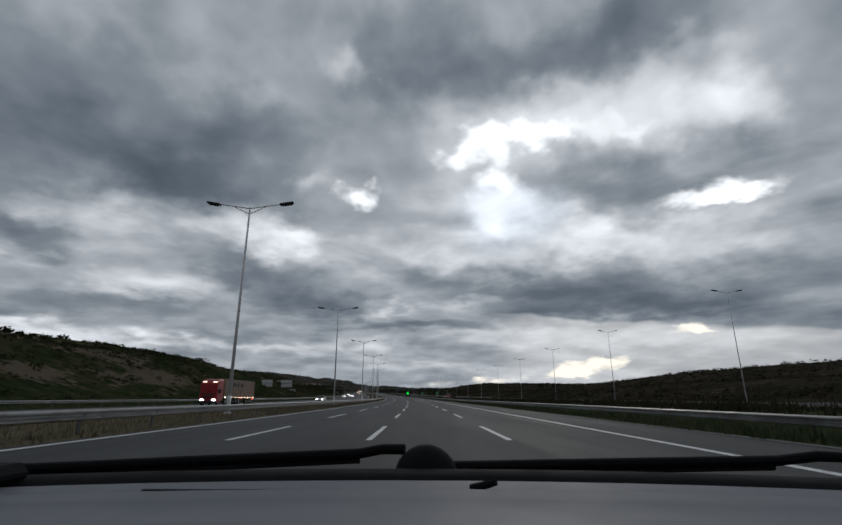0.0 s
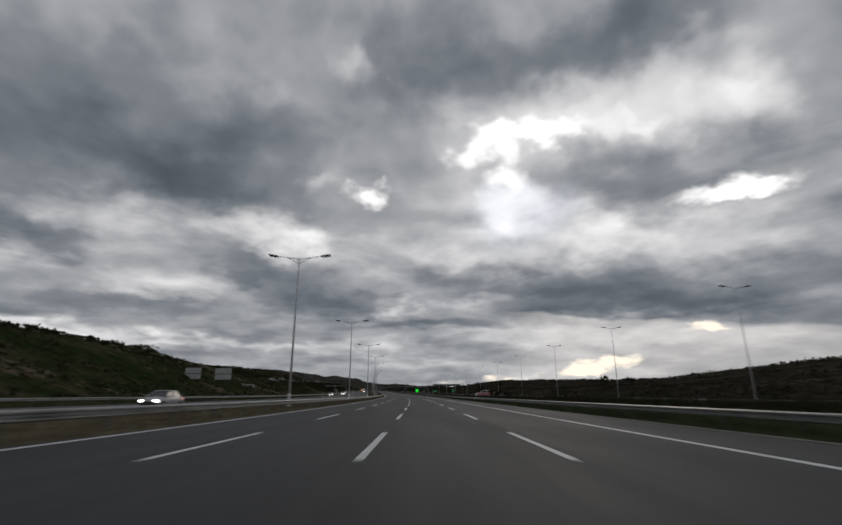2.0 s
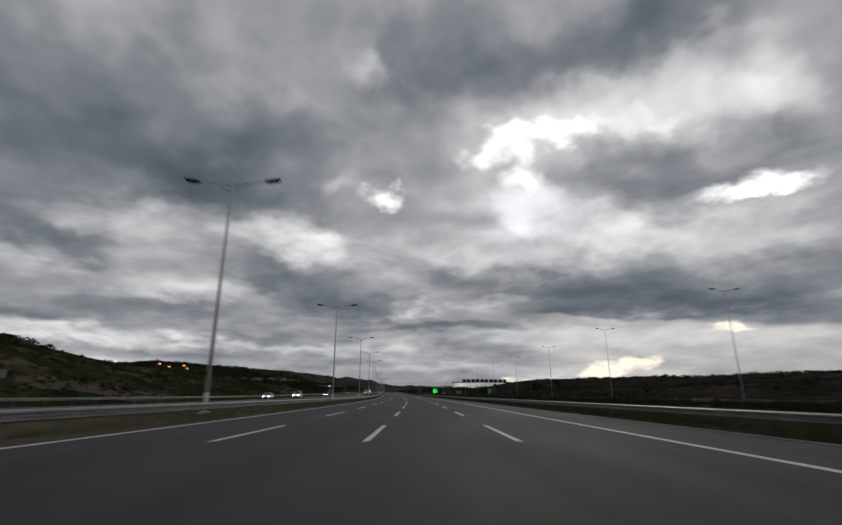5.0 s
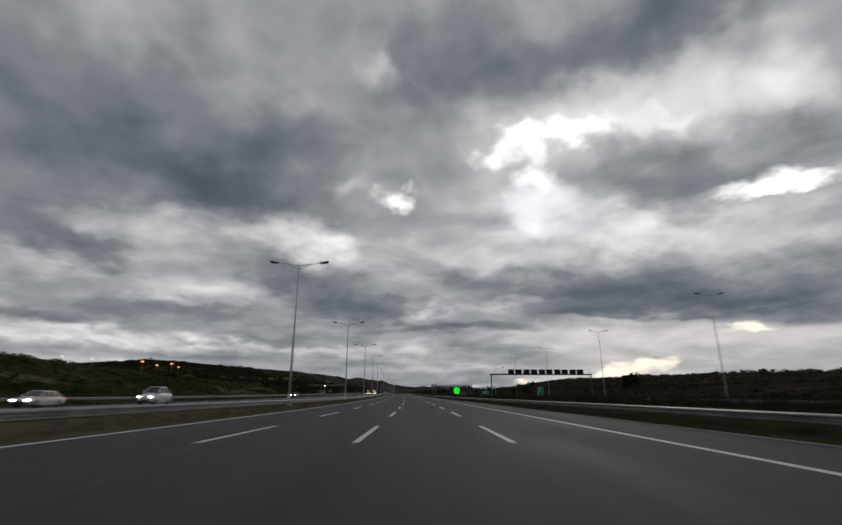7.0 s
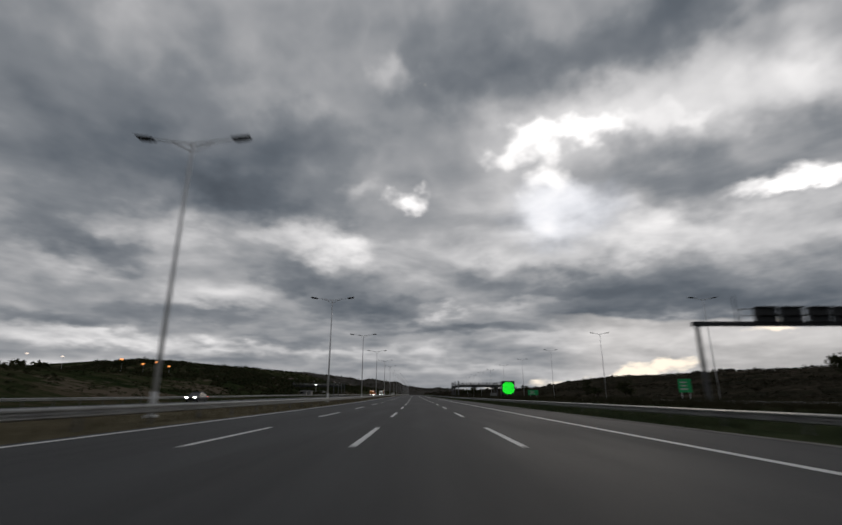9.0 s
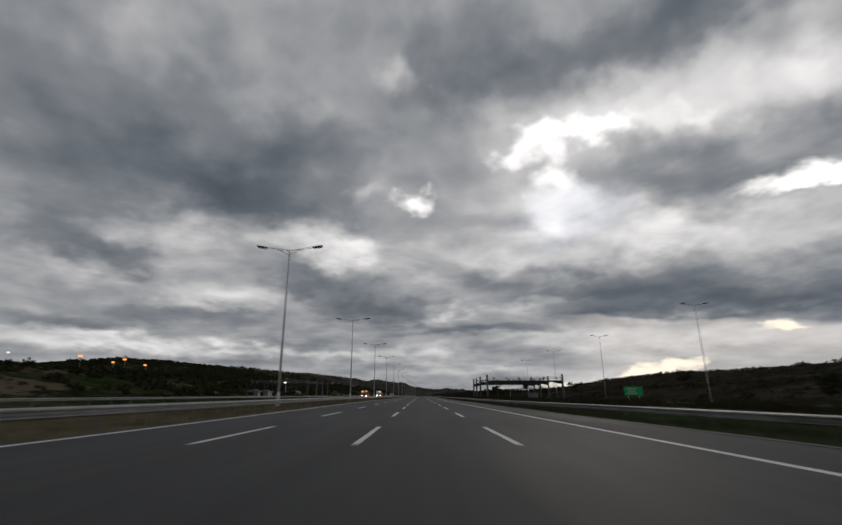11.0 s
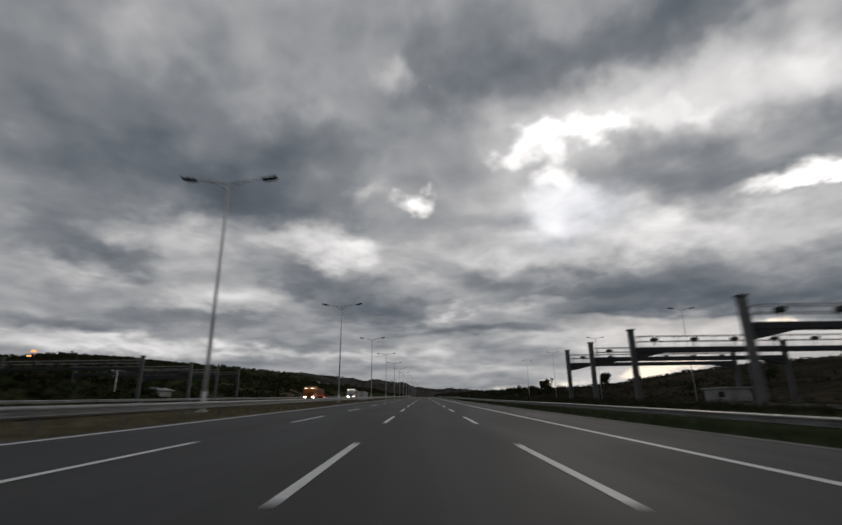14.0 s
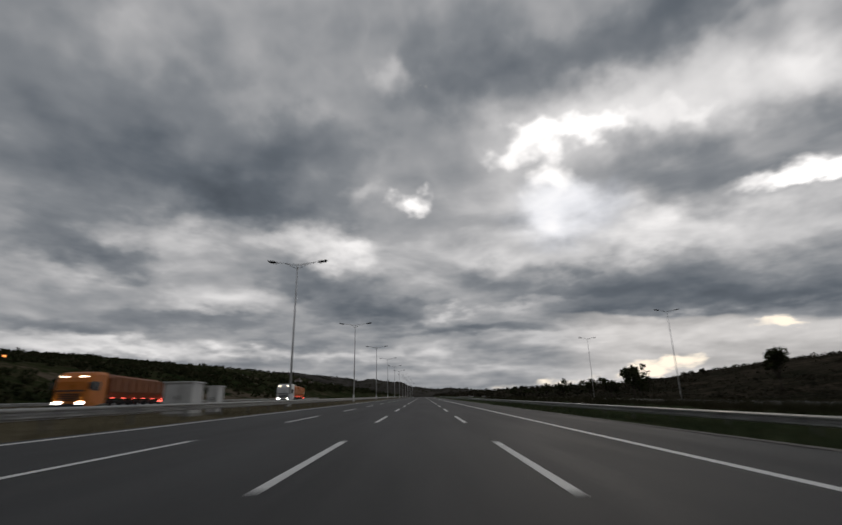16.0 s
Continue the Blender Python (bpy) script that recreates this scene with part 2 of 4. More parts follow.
def glowing(name, colour, strength):
    m, n, b = material(name, 0.3)
    b.inputs["Base Color"].default_value = (*[min(1, c) for c in colour], 1)
    b.inputs["Emission Color"].default_value, b.inputs["Emission Strength"].default_value = (*colour, 1), strength
    return m


def asphalt_material():
    m, n, b = material("asphalt", 0.62)
    at = n.nodes.new("ShaderNodeTexCoord").outputs["Object"]
    uv = n.nodes.new("ShaderNodeUVMap").outputs[0]
    u, v, _ = n.split(uv)
    grain = n.noise(at, 45.0, 3.0, 0.7)
    patch = n.noise(n.join(n.math("MULTIPLY", u, 0.5), n.math("MULTIPLY", v, 0.06), 0.0), 1.0, 5.0, 0.6)
    streak = n.noise(n.join(n.math("MULTIPLY", u, 1.6), n.math("MULTIPLY", v, 0.012), 2.0), 1.0, 4.0, 0.5)
    f = n.math("MULTIPLY_ADD", grain, 0.4, n.math("MULTIPLY_ADD", patch, 0.4, n.math("MULTIPLY", streak, 0.3)))
    col = n.ramp(f, [(0.35, (0.016, 0.0165, 0.018)), (0.55, (0.032, 0.032, 0.0335)), (0.75, (0.058, 0.057, 0.056))])
    n.links.new(col, b.inputs["Base Color"])
    n.links.new(n.span(patch, 0.3, 0.7, 0.62, 0.74), b.inputs["Roughness"])
    k = n.nodes.new("ShaderNodeBump")
    b.inputs["Specular IOR Level"].default_value = 0.28
    k.inputs["Strength"].default_value, k.inputs["Distance"].default_value = 0.5, 0.01
    n.links.new(grain, k.inputs["Height"])
    n.links.new(k.outputs[0], b.inputs["Normal"])
    return m


def ground_material(name, stops, scale, spread=(0.44, 0.32), bare=None):
    """Soil and low growth; bare is the colour of scattered patches with no growth."""
    m, n, b = material(name, 0.95)
    at = n.nodes.new("ShaderNodeTexCoord").outputs["Object"]
    a, c, d = n.noise(at, scale, 6.0, 0.65, 0.6), n.noise(at, scale * 9, 4.0, 0.65), n.noise(at, scale * 80, 2.0, 0.6)
    f = n.math("MULTIPLY_ADD", c, 0.4, n.math("MULTIPLY_ADD", d, 0.2, n.math("MULTIPLY", a, 0.6)))
    col = n.ramp(f, [(spread[0] + spread[1] * i / (len(stops) - 1), k) for i, k in enumerate(stops)])
    if bare:
        worn_off = n.math("MULTIPLY_ADD", c, 0.35, n.noise(n.vec("MULTIPLY", at, (1.0, 0.45, 1.0)), 0.07, 3.0, 0.5))
        col = n.mix(n.span(worn_off, 0.75, 0.81, 0.0, 0.8), col, (*bare, 1.0))
    n.links.new(col, b.inputs["Base Color"])
    b.inputs["Specular IOR Level"].default_value = 0.0
    k = n.nodes.new("ShaderNodeBump")
    k.inputs["Strength"].default_value, k.inputs["Distance"].default_value = 0.8, 0.25
    n.links.new(n.math("ADD", c, n.math("MULTIPLY", d, 0.4)), k.inputs["Height"])
    n.links.new(k.outputs[0], b.inputs["Normal"])
    return m


M_ASPHALT = asphalt_material()
M_GROUND = ground_material("scrub_ground", [(0.014, 0.021, 0.010), (0.026, 0.037, 0.015), (0.043, 0.046, 0.023), (0.09, 0.073, 0.05)], 0.05, (0.48, 0.24), (0.14, 0.112, 0.084))
M_GROUND_DRY = ground_material("dry_scrub_ground", [(0.018, 0.02, 0.014), (0.033, 0.031, 0.022), (0.052, 0.044, 0.033), (0.085, 0.068, 0.052)], 0.05, (0.48, 0.24))
# far brown hill, with distance haze put into its paler, greyer colour
M_HAZY_HILL = ground_material("hazy_hillside", [(0.04, 0.038, 0.033), (0.058, 0.054, 0.048), (0.08, 0.074, 0.066), (0.11, 0.102, 0.092)], 0.012, (0.48, 0.24))
M_VERGE = ground_material("dry_verge", [(0.11, 0.098, 0.068), (0.175, 0.153, 0.104), (0.24, 0.21, 0.145)], 0.5)
M_GREEN = ground_material("green_verge", [(0.04, 0.052, 0.028), (0.064, 0.08, 0.042), (0.1, 0.102, 0.06)], 0.5)
M_PAINT = worn("road_paint", [(0.5, 0.5, 0.485), (0.78, 0.78, 0.765), (0.86, 0.86, 0.845)], 3.0, 0.6, 0, 0.2, 30)
M_STEEL = worn("galvanised_steel", [(0.24, 0.24, 0.235), (0.36, 0.36, 0.35), (0.48, 0.48, 0.47)], 1.2, 0.42, 0.75, 0.1, 30, 0.3)
M_POLE = worn("painted_pole", [(0.68, 0.685, 0.69), (0.8, 0.805, 0.81)], 1.5, 0.5, 0.0, 0.1, 30, 0.3)
M_COLUMN = worn("column_steel", [(0.09, 0.092, 0.095), (0.13, 0.132, 0.135), (0.18, 0.18, 0.18)], 0.9, 0.6, 0.2, 0.15, 30, 0.3)
M_DARK = worn("dark_steel", [(0.03, 0.032, 0.034), (0.06, 0.062, 0.065)], 1.5, 0.6, 0.3, 0.1, 30)


# ---- mesh helpers ----
def link_mesh(name, bm, mat, smooth=False):
    me = bpy.data.meshes.new(name)
    bm.to_mesh(me)
    bm.free()
    if smooth:
        for p in me.polygons:
            p.use_smooth = True
    me.materials.append(mat)
    return me


def part(name, bm, mat, parent=None, label="", smooth=False):
    ob = new(name, link_mesh(name, bm, mat, smooth) if isinstance(bm, bmesh.types.BMesh) else bm)
    ob.parent = parent
    return tagged(ob, label)


def thing(name, m, label, category, group="", kind=""):
    ob = new(name)
    ob.empty_display_size = 0.3
    ob.matrix_world = m
    return tagged(ob, label, category, group, kind)


def box(bm, size, at=(0, 0, 0), turn=None, bevel=0.0):
    """A box of that size centred at a point, with rounded edges."""
    m = Matrix.Translation(at) @ (turn or Matrix()) @ Matrix.Diagonal((*size, 1))
    r = bmesh.ops.create_cube(bm, size=1, matrix=m)
    if bevel:
        edges = list({e for v in r["verts"] for e in v.link_edges})
        bmesh.ops.bevel(bm, geom=edges, offset=bevel, segments=1, affect="EDGES")
    return bm


def rod(bm, a, b, r1, r2=None, n=10):
    a, b = Vector(a), Vector(b)
    m = Matrix.Translation((a + b) / 2) @ (b - a).to_track_quat("Z", "Y").to_matrix().to_4x4()
    bmesh.ops.create_cone(bm, cap_ends=True, segments=n, radius1=r1, radius2=r1 if r2 is None else r2, depth=(b - a).length, matrix=m)
    return bm


def loft(bm, rings, closed=True, caps=True):
    """Skin through rings of points with equal counts."""
    made = [[bm.verts.new(p) for p in ring] for ring in rings]
    n = len(rings[0])
    for a, b in zip(made, made[1:]):
        for i in range(n if closed else n - 1):
            j = (i + 1) % n
            bm.faces.new((a[i], a[j], b[j], b[i]))
    if caps and closed:
        bm.faces.new(made[0][::-1])
        bm.faces.new(made[-1])
    bmesh.ops.recalc_face_normals(bm, faces=bm.faces)
    return bm


def sheet(name, points, faces, mat, uvs=None, smooth=False):
    me = bpy.data.meshes.new(name)
    me.from_pydata([tuple(p) for p in points], [], faces)
    if uvs:
        layer = me.uv_layers.new(name="UVMap")
        for loop in me.loops:
            layer.data[loop.index].uv = uvs[loop.vertex_index]
    if smooth:
        for p in me.polygons:
            p.use_smooth = True
    me.materials.append(mat)
    return me


def strip(name, ds, stations, mat, lift=0.0, height=None):
    """A ribbon that follows the road, between offsets ds."""
    pts, uvs, faces = [], [], []
    for s in stations:
        for d in ds:
            pts.append(place(s, d, lift + (height(s, d) if height else 0.0)))
            uvs.append((d, s))
    n = len(ds)
    for i in range(len(stations) - 1):
        for j in range(n - 1):
            k = i * n + j
            faces.append((k, k + 1, k + n + 1, k + n))
    return sheet(name, pts, faces, mat, uvs, True)


# ---- ground ----
RIGHT_BANK = [(-200, 5.0), (140, 4.8), (200, 3.6), (330, 3.4), (365, 4.1), (440, 4.6), (600, 4.6), (740, 4.0), (850, 3.6), (1000, 4.0), (2000, 8.0)]
RIGHT_HILL = [(-200, 16.0), (190, 15.2), (245, 15.2), (297, 13.0), (335, 10.8), (367, 10.2), (394, 11.6), (430, 12.2), (463, 13.6), (489, 14.6), (515, 15.4), (540, 15.2), (570, 16.0), (606, 16.9), (641, 17.2),
              (677, 17.2), (715, 18.6), (734, 19.0), (768, 18.2), (790, 18.0), (812, 16.8), (842, 14.7), (880, 12.4), (952, 9.2), (1100, 8.5), (2000, 12.0)]
LEFT_BANK = [(-200, 13.0), (150, 13.0), (250, 12.4), (270, 11.8), (285, 11.2), (300, 10.3), (308, 9.5), (323, 9.2), (340, 9.0), (356, 8.5), (369, 7.9), (422, 6.4), (480, 6.4), (547, 7.0), (618, 8.3), (671, 8.8), (720, 9.4), (1200, 10.0)]
LEFT_MID = [(-200, 19.2), (140, 19.8), (200, 20.8), (235, 21.6), (262, 20.6), (300, 20.0), (318, 19.8), (331, 18.6), (345, 16.2), (360, 14.2), (396, 12.6), (424, 11.2), (450, 9.3), (480, 7.8), (547, 8.5), (618, 9.7), (720, 10.8), (1200, 13.0)]
LEFT_RIDGE = [(-200, 20.0), (300, 20.0), (677, 21.5), (790, 23.0), (890, 30.0), (934, 34.0), (971, 39.0), (992, 44.0), (1050, 50.5), (1145, 55.0), (1260, 57.0), (1429, 65.0), (1600, 70.0), (1830, 74.0), (2000, 72.0), (2150, 56.0)]


def ease(x):
    x = min(1.0, max(0.0, x))
    return x * x * (3 - 2 * x)


def along(table, s):
    return float(np.interp(s, [a for a, _ in table], [b for _, b in table]))


SIDE_DROP = -0.6


def ground_height(s, d):
    """Height of the ground over the road's level."""
    rough = noise.fractal(Vector((s * 0.02, d * 0.02, 3.0)), 1.0, 2.0, 4)
    z = -0.12
    if d < -41:
        u = -d - 41
        z += along(LEFT_BANK, s) * ease(u / 40) + rough * 1.6 * ease(u / 25)
        z += (along(LEFT_MID, s) - along(LEFT_BANK, s)) * ease((u - 38) / 47)
        z += (along(LEFT_RIDGE, s) - along(LEFT_MID, s)) * ease((u - 88) / 302)
        z -= 14 * ease((u - 430) / 250)
    elif d > 40:
        u = d - 40
        z += -SIDE_DROP * ease((60 - d) / 20) + along(RIGHT_BANK, s) * ease(u / 34) + rough * 1.1 * ease(u / 25)
        z += (along(RIGHT_HILL, s) - along(RIGHT_BANK, s)) * ease((u - 34) / 106) - 9 * ease((u - 145) / 200)
    elif d > 9.0:
        z -= SIDE_DROP * ease((d - 11.8) / 2.2) + 0.06
    far = math.exp(-((s - 2250) / 260) ** 2)
    if far > 0.01:
        z += far * float(np.interp(d, [-1500, -900, -450, -260, -170, -75, 80, 200, 320, 1500], [18, 24, 32, 42, 51, 46, 27, 14, 4, 6])) * (1 + 0.15 * rough)
    return z


stations = list(np.arange(-300, 900, 5.0)) + list(np.arange(900, 2700, 20.0)) + list(np.arange(2700, 4500, 150.0))
offsets = ([-1500, -1100, -800, -600, -480, -420, -380, -350, -330, -310, -300, -290, -280, -270, -260, -250, -240, -230, -220, -210] + list(range(-200, -40, 5)) + [-41, -30, -20, -10, -4, 4, 9.0, 11, 11.8, 12.4, 13, 14, 15, 19.5, 24, 34, 38.5, 40]
           + list(range(44, 130, 4)) + [135, 145, 160, 180, 210, 250, 300, 380, 480, 600, 800, 1100, 1500])
ground = new("ground", strip("ground", offsets, stations, M_GROUND, 0.0, ground_height))
ground.data.materials.append(M_GROUND_DRY)
ground.data.materials.append(M_HAZY_HILL)
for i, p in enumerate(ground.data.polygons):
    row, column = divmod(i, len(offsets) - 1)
    # beyond this the ground takes the colours paled for haze
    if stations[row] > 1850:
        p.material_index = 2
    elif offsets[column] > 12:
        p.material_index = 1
tagged(ground, "dark scrubby ground with grassy banks and hills", "ground", kind="structure")

# ---- carriageways and markings ----
ROAD_S = list(np.arange(-300, 1000, 10.0)) + list(np.arange(1000, 2100, 25.0))
road = new("road", strip("road", [-9.1, -5, -1, 3, 6.0, 9.0], ROAD_S, M_ASPHALT))
tagged(road, "dark grey asphalt motorway carriageway with four lanes", "road", kind="structure")
road_far = new("road_opposite", strip("road_opposite", [-35.6, -33, -29, -25, -21, -17.6], ROAD_S, M_ASPHALT))
tagged(road_far, "dark grey asphalt carriageway for oncoming traffic", "road", kind="structure")
road_side = new("road_side", strip("road_side", [19.6, 24, 30, 36, 38], ROAD_S, M_ASPHALT, -SIDE_DROP))
tagged(road_side, "dark grey asphalt side road beside the motorway", "road", kind="structure")
LINE_S = list(np.arange(-120, 1300, 6.0))
for owner, ds in ((road, (-8.61, 5.99)), (road_far, (-18.1, -32.7)), (road_side, (20.2, 37.4))):
    for d in ds:
        edge = strip("edge_line", [d - 0.11, d + 0.11], LINE_S, M_PAINT, 0.006 - (SIDE_DROP if d > 12 else 0))
        if d == 5.99:
            # the last lane narrows towards the toll gantries
            for i, v in enumerate(edge.vertices):
                s = LINE_S[i // 2]
                v.co = place(s, d - 0.11 + 0.22 * (i % 2) - 0.45 * ease((s - 445) / 50), 0.006)
        part("edge_line", edge, None, owner)
DASH, PITCH = 6.1, 14.28
# the painters' spacing is not quite even
MARK_SHIFT = [(-60, 1.9), (55, 1.8), (90, 1.2), (160, -0.1), (260, 0.2), (345, -0.9), (465, -0.6), (510, 0.0), (590, 0.3)]
bm = bmesh.new()
box(bm, (0.16, DASH, 0.004), (0, 0, 0.007))
dash_mesh = link_mesh("lane_mark", bm, M_PAINT)
for owner, ds, last in ((road, (-4.96, -1.31, 2.34), 900), (road_far, (-21.75, -25.4, -29.05), 640), (road_side, (25.9, 31.6), 500)):
    for d in ds:
        s = 15.4 - 4 * PITCH
        while s < last:
            o = part("lane_mark", dash_mesh, None, owner)
            o.matrix_world = stand(s + along(MARK_SHIFT, s), d, -SIDE_DROP if d > 12 else 0, 0, True)
            s += PITCH


# ---- lamp posts ----
def lamp_post():
    """A tall tapered pole with two arms and flat lamp heads."""
    t = thing("street_lamp", Matrix(), "tall grey steel lamp post with two arms, unlit, in the median", "street lamp", "median lamp posts")
    part("base", box(bmesh.new(), (0.5, 0.5, 0.35), (0, 0, 0.05), None, 0.03), M_POLE, t)
    bm = bmesh.new()
    rod(bm, (0, 0, 0.2), (0, 0, 15.0), 0.125, 0.06, 12)
    rod(bm, (0, 0, 0.2), (0, 0, 1.3), 0.15, 0.14, 12)
    part("pole", bm, M_POLE, t, smooth=True)
    for k in (-1, 1):
        bm = bmesh.new()
        rod(bm, (0, 0, 14.9), (k * 2.35, 0, 15.25), 0.045, 0.035, 8)
        rod(bm, (0, 0, 14.45), (k * 1.2, 0, 15.05), 0.03, 0.03, 6)
        part("arm", bm, M_POLE, t, smooth=True)
        bm = bmesh.new()
        tilt = Matrix.Rotation(-k * 0.16, 4, "Y")
        box(bm, (1.05, 0.42, 0.13), (k * 2.75, 0, 15.3), tilt, 0.05)
        box(bm, (0.72, 0.32, 0.08), (k * 2.8, 0, 15.22), tilt, 0.02)
        part("lamp_head", bm, M_DARK, t)
    return t


POST_D = -12.8
lamp = lamp_post()
first = True
for i in range(-1, 26):
    s = 34.2 + 45.6 * i + {1: -2.6, 2: -1.6, 3: -2.0, 4: -1.2, 5: -0.6, 7: -0.5}.get(i, 0.0)
    m = stand(s, POST_D, -0.1)
    if first:
        lamp.matrix_world, first = m, False
    else:
        copy_thing(lamp, m)


# ---- guard rails ----
BEAM = [(0.0, 0.62), (0.018, 0.616), (0.044, 0.578), (0.044, 0.54), (0.002, 0.488), (0.002, 0.442), (0.044, 0.39), (0.044, 0.352), (0.018, 0.314), (0.0, 0.31)]


def guard_rail(d, side, top, s0, s1, label):
    """A corrugated steel beam on posts; side is the way its face looks."""
    t = thing("guard_rail", Matrix(), label, "guard rail", "guard rails")
    shift = top - 0.62
    st = list(np.arange(s0, s1, 4.0))
    ring = [(x * 2.3, z) for x, z in BEAM] + [(x * 2.3 - 0.012, z) for x, z in reversed(BEAM)]
    pts, faces, n = [], [], len(ring)
    for s in st:
        pts += [place(s, d + side * x, z + shift) for x, z in ring]
    for i in range(len(st) - 1):
        for j in range(n):
            a, b = i * n + j, i * n + (j + 1) % n
            faces.append((a, b, b + n, a + n))
    part("beam", sheet("beam", pts, faces, M_STEEL), None, t)
    bm = bmesh.new()
    box(bm, (0.06, 0.12, 0.95), (-side * 0.12, 0, top - 0.49), None, 0.008)
    box(bm, (0.12, 0.1, 0.2), (-side * 0.05, 0, top - 0.16))
    me = link_mesh("post", bm, M_COLUMN)
    for s in st:
        part("post", me, None, t).matrix_world = stand(s, d)
    return t


guard_rail(11.6, -1, 0.56, -80, 900, "weathered galvanised steel guard rail beside the hard shoulder")
guard_rail(-10.0, 1, 0.72, -80, 900, "weathered galvanised steel guard rail along the dry grass median")
guard_rail(-37.5, 1, 0.8, -80, 760, "weathered galvanised steel guard rail at the foot of the far bank")


# ---- more materials ----
M_CONCRETE = worn("concrete", [(0.2, 0.2, 0.19), (0.3, 0.3, 0.285), (0.4, 0.395, 0.38)], 0.8, 0.9, 0, 0.4, 25, 0.2)
M_WHITE = worn("white_panel", [(0.5, 0.5, 0.49), (0.66, 0.66, 0.65), (0.76, 0.76, 0.75)], 0.6, 0.55, 0, 0.1, 20, 0.2)
M_ROOF = worn("pale_roof", [(0.26, 0.26, 0.26), (0.38, 0.38, 0.38)], 0.5, 0.6, 0.2, 0.1, 20)
M_GRAVEL = worn("gravel", [(0.1, 0.095, 0.085), (0.17, 0.16, 0.145), (0.24, 0.23, 0.21)], 0.5, 0.95, 0, 0.5, 30)
M_WALL = worn("plaster", [(0.42, 0.4, 0.37), (0.74, 0.72, 0.68)], 0.6, 0.85, 0, 0.2, 20, 0.4)
M_TILE = worn("roof_tile", [(0.09, 0.06, 0.05), (0.16, 0.11, 0.09)], 1.2, 0.85, 0, 0.3, 20, 0.4)
M_RUBBER = worn("rubber", [(0.012, 0.012, 0.012), (0.028, 0.028, 0.028)], 4, 0.85, 0, 0.2, 60)
M_GLASS = worn("dark_glass", [(0.012, 0.014, 0.016), (0.02, 0.022, 0.025)], 1, 0.12, 0, 0, 20, 0, (0.04, 0.04))
M_RIM = worn("wheel_rim", [(0.3, 0.3, 0.31), (0.5, 0.5, 0.51)], 4, 0.35, 0.8, 0.05, 40)
M_LAMP = glowing("headlight_glow", (1.0, 0.95, 0.85), 14)
M_LAMP_WARM = glowing("marker_glow", (1.0, 0.8, 0.55), 6)
M_TAIL = glowing("tail_glow", (1.0, 0.12, 0.08), 3.0)
M_GREEN_LIGHT = glowing("green_signal", (0.01, 0.85, 0.03), 1.5)
M_SODIUM = glowing("sodium_glow", (1.0, 0.33, 0.08), 1.7)
M_FLOOD = glowing("flood_glow", (1.0, 0.98, 0.92), 4)
M_LAMP_PALE = glowing("pale_lamp_glow", (1.0, 0.82, 0.68), 1.1)
M_SIGN_GREEN = worn("sign_green", [(0.015, 0.42, 0.13), (0.02, 0.56, 0.18)], 1, 0.5, 0, 0, 20)
M_SIGN_GREY = worn("sign_back", [(0.2, 0.2, 0.2), (0.34, 0.34, 0.34)], 1, 0.5, 0.5, 0.1, 20)
M_BARK = worn("bark", [(0.035, 0.028, 0.02), (0.07, 0.055, 0.04)], 3, 0.95, 0, 0.6, 15)


def paint(name, c, rough=0.3):
    lo = tuple(x * 0.75 for x in c)
    return worn(name, [lo, c, c], 0.8, rough, 0, 0, 20, 0, (0.05, 0.15))


def leaf_material(name, stops):
    m, n, b = material(name, 0.8)
    r = n.nodes.new("ShaderNodeNewGeometry").outputs["Random Per Island"]
    at = n.nodes.new("ShaderNodeTexCoord").outputs["Object"]
    f = n.math("MULTIPLY_ADD", n.noise(at, 0.12, 3.0), 0.7, n.math("MULTIPLY", r, 0.35))
    n.links.new(n.ramp(f, [(0.25 + 0.45 * i / (len(stops) - 1), c) for i, c in enumerate(stops)]), b.inputs["Base Color"])
    b.inputs["Specular IOR Level"].default_value = 0.03
    return m


M_LEAF = leaf_material("scrub_leaves", [(0.022, 0.028, 0.014), (0.036, 0.046, 0.02), (0.05, 0.056, 0.026), (0.065, 0.055, 0.032)])
M_SCRUB = leaf_material("dry_scrub_leaves", [(0.024, 0.026, 0.017), (0.037, 0.037, 0.024), (0.055, 0.05, 0.034), (0.085, 0.07, 0.052)])
M_DRY = leaf_material("dry_grass", [(0.115, 0.102, 0.068), (0.19, 0.166, 0.108), (0.27, 0.235, 0.16)])
M_GRASS = leaf_material("green_grass", [(0.042, 0.06, 0.03), (0.066, 0.088, 0.044), (0.105, 0.112, 0.06)])
M_ROUGH = leaf_material("rough_grass_leaves", [(0.028, 0.032, 0.017), (0.043, 0.044, 0.024), (0.066, 0.056, 0.035)])
M_RED, M_ORANGE, M_PINK = paint("red_paint", (0.38, 0.02, 0.025)), paint("orange_paint", (0.68, 0.2, 0.02)), paint("bright_red_paint", (0.85, 0.09, 0.15))
M_SILVER, M_CAR_WHITE, M_CAR_DARK = paint("silver_paint", (0.45, 0.46, 0.47)), paint("white_paint", (0.82, 0.82, 0.81)), paint("dark_paint", (0.05, 0.055, 0.065))
M_TARP = worn("tan_tarpaulin", [(0.22, 0.15, 0.11), (0.34, 0.24, 0.18), (0.4, 0.3, 0.23)], 0.7, 0.75, 0, 0.2, 15)
M_RUST = worn("orange_tipper_body", [(0.2, 0.07, 0.03), (0.36, 0.13, 0.05)], 0.7, 0.7, 0, 0.2, 15)


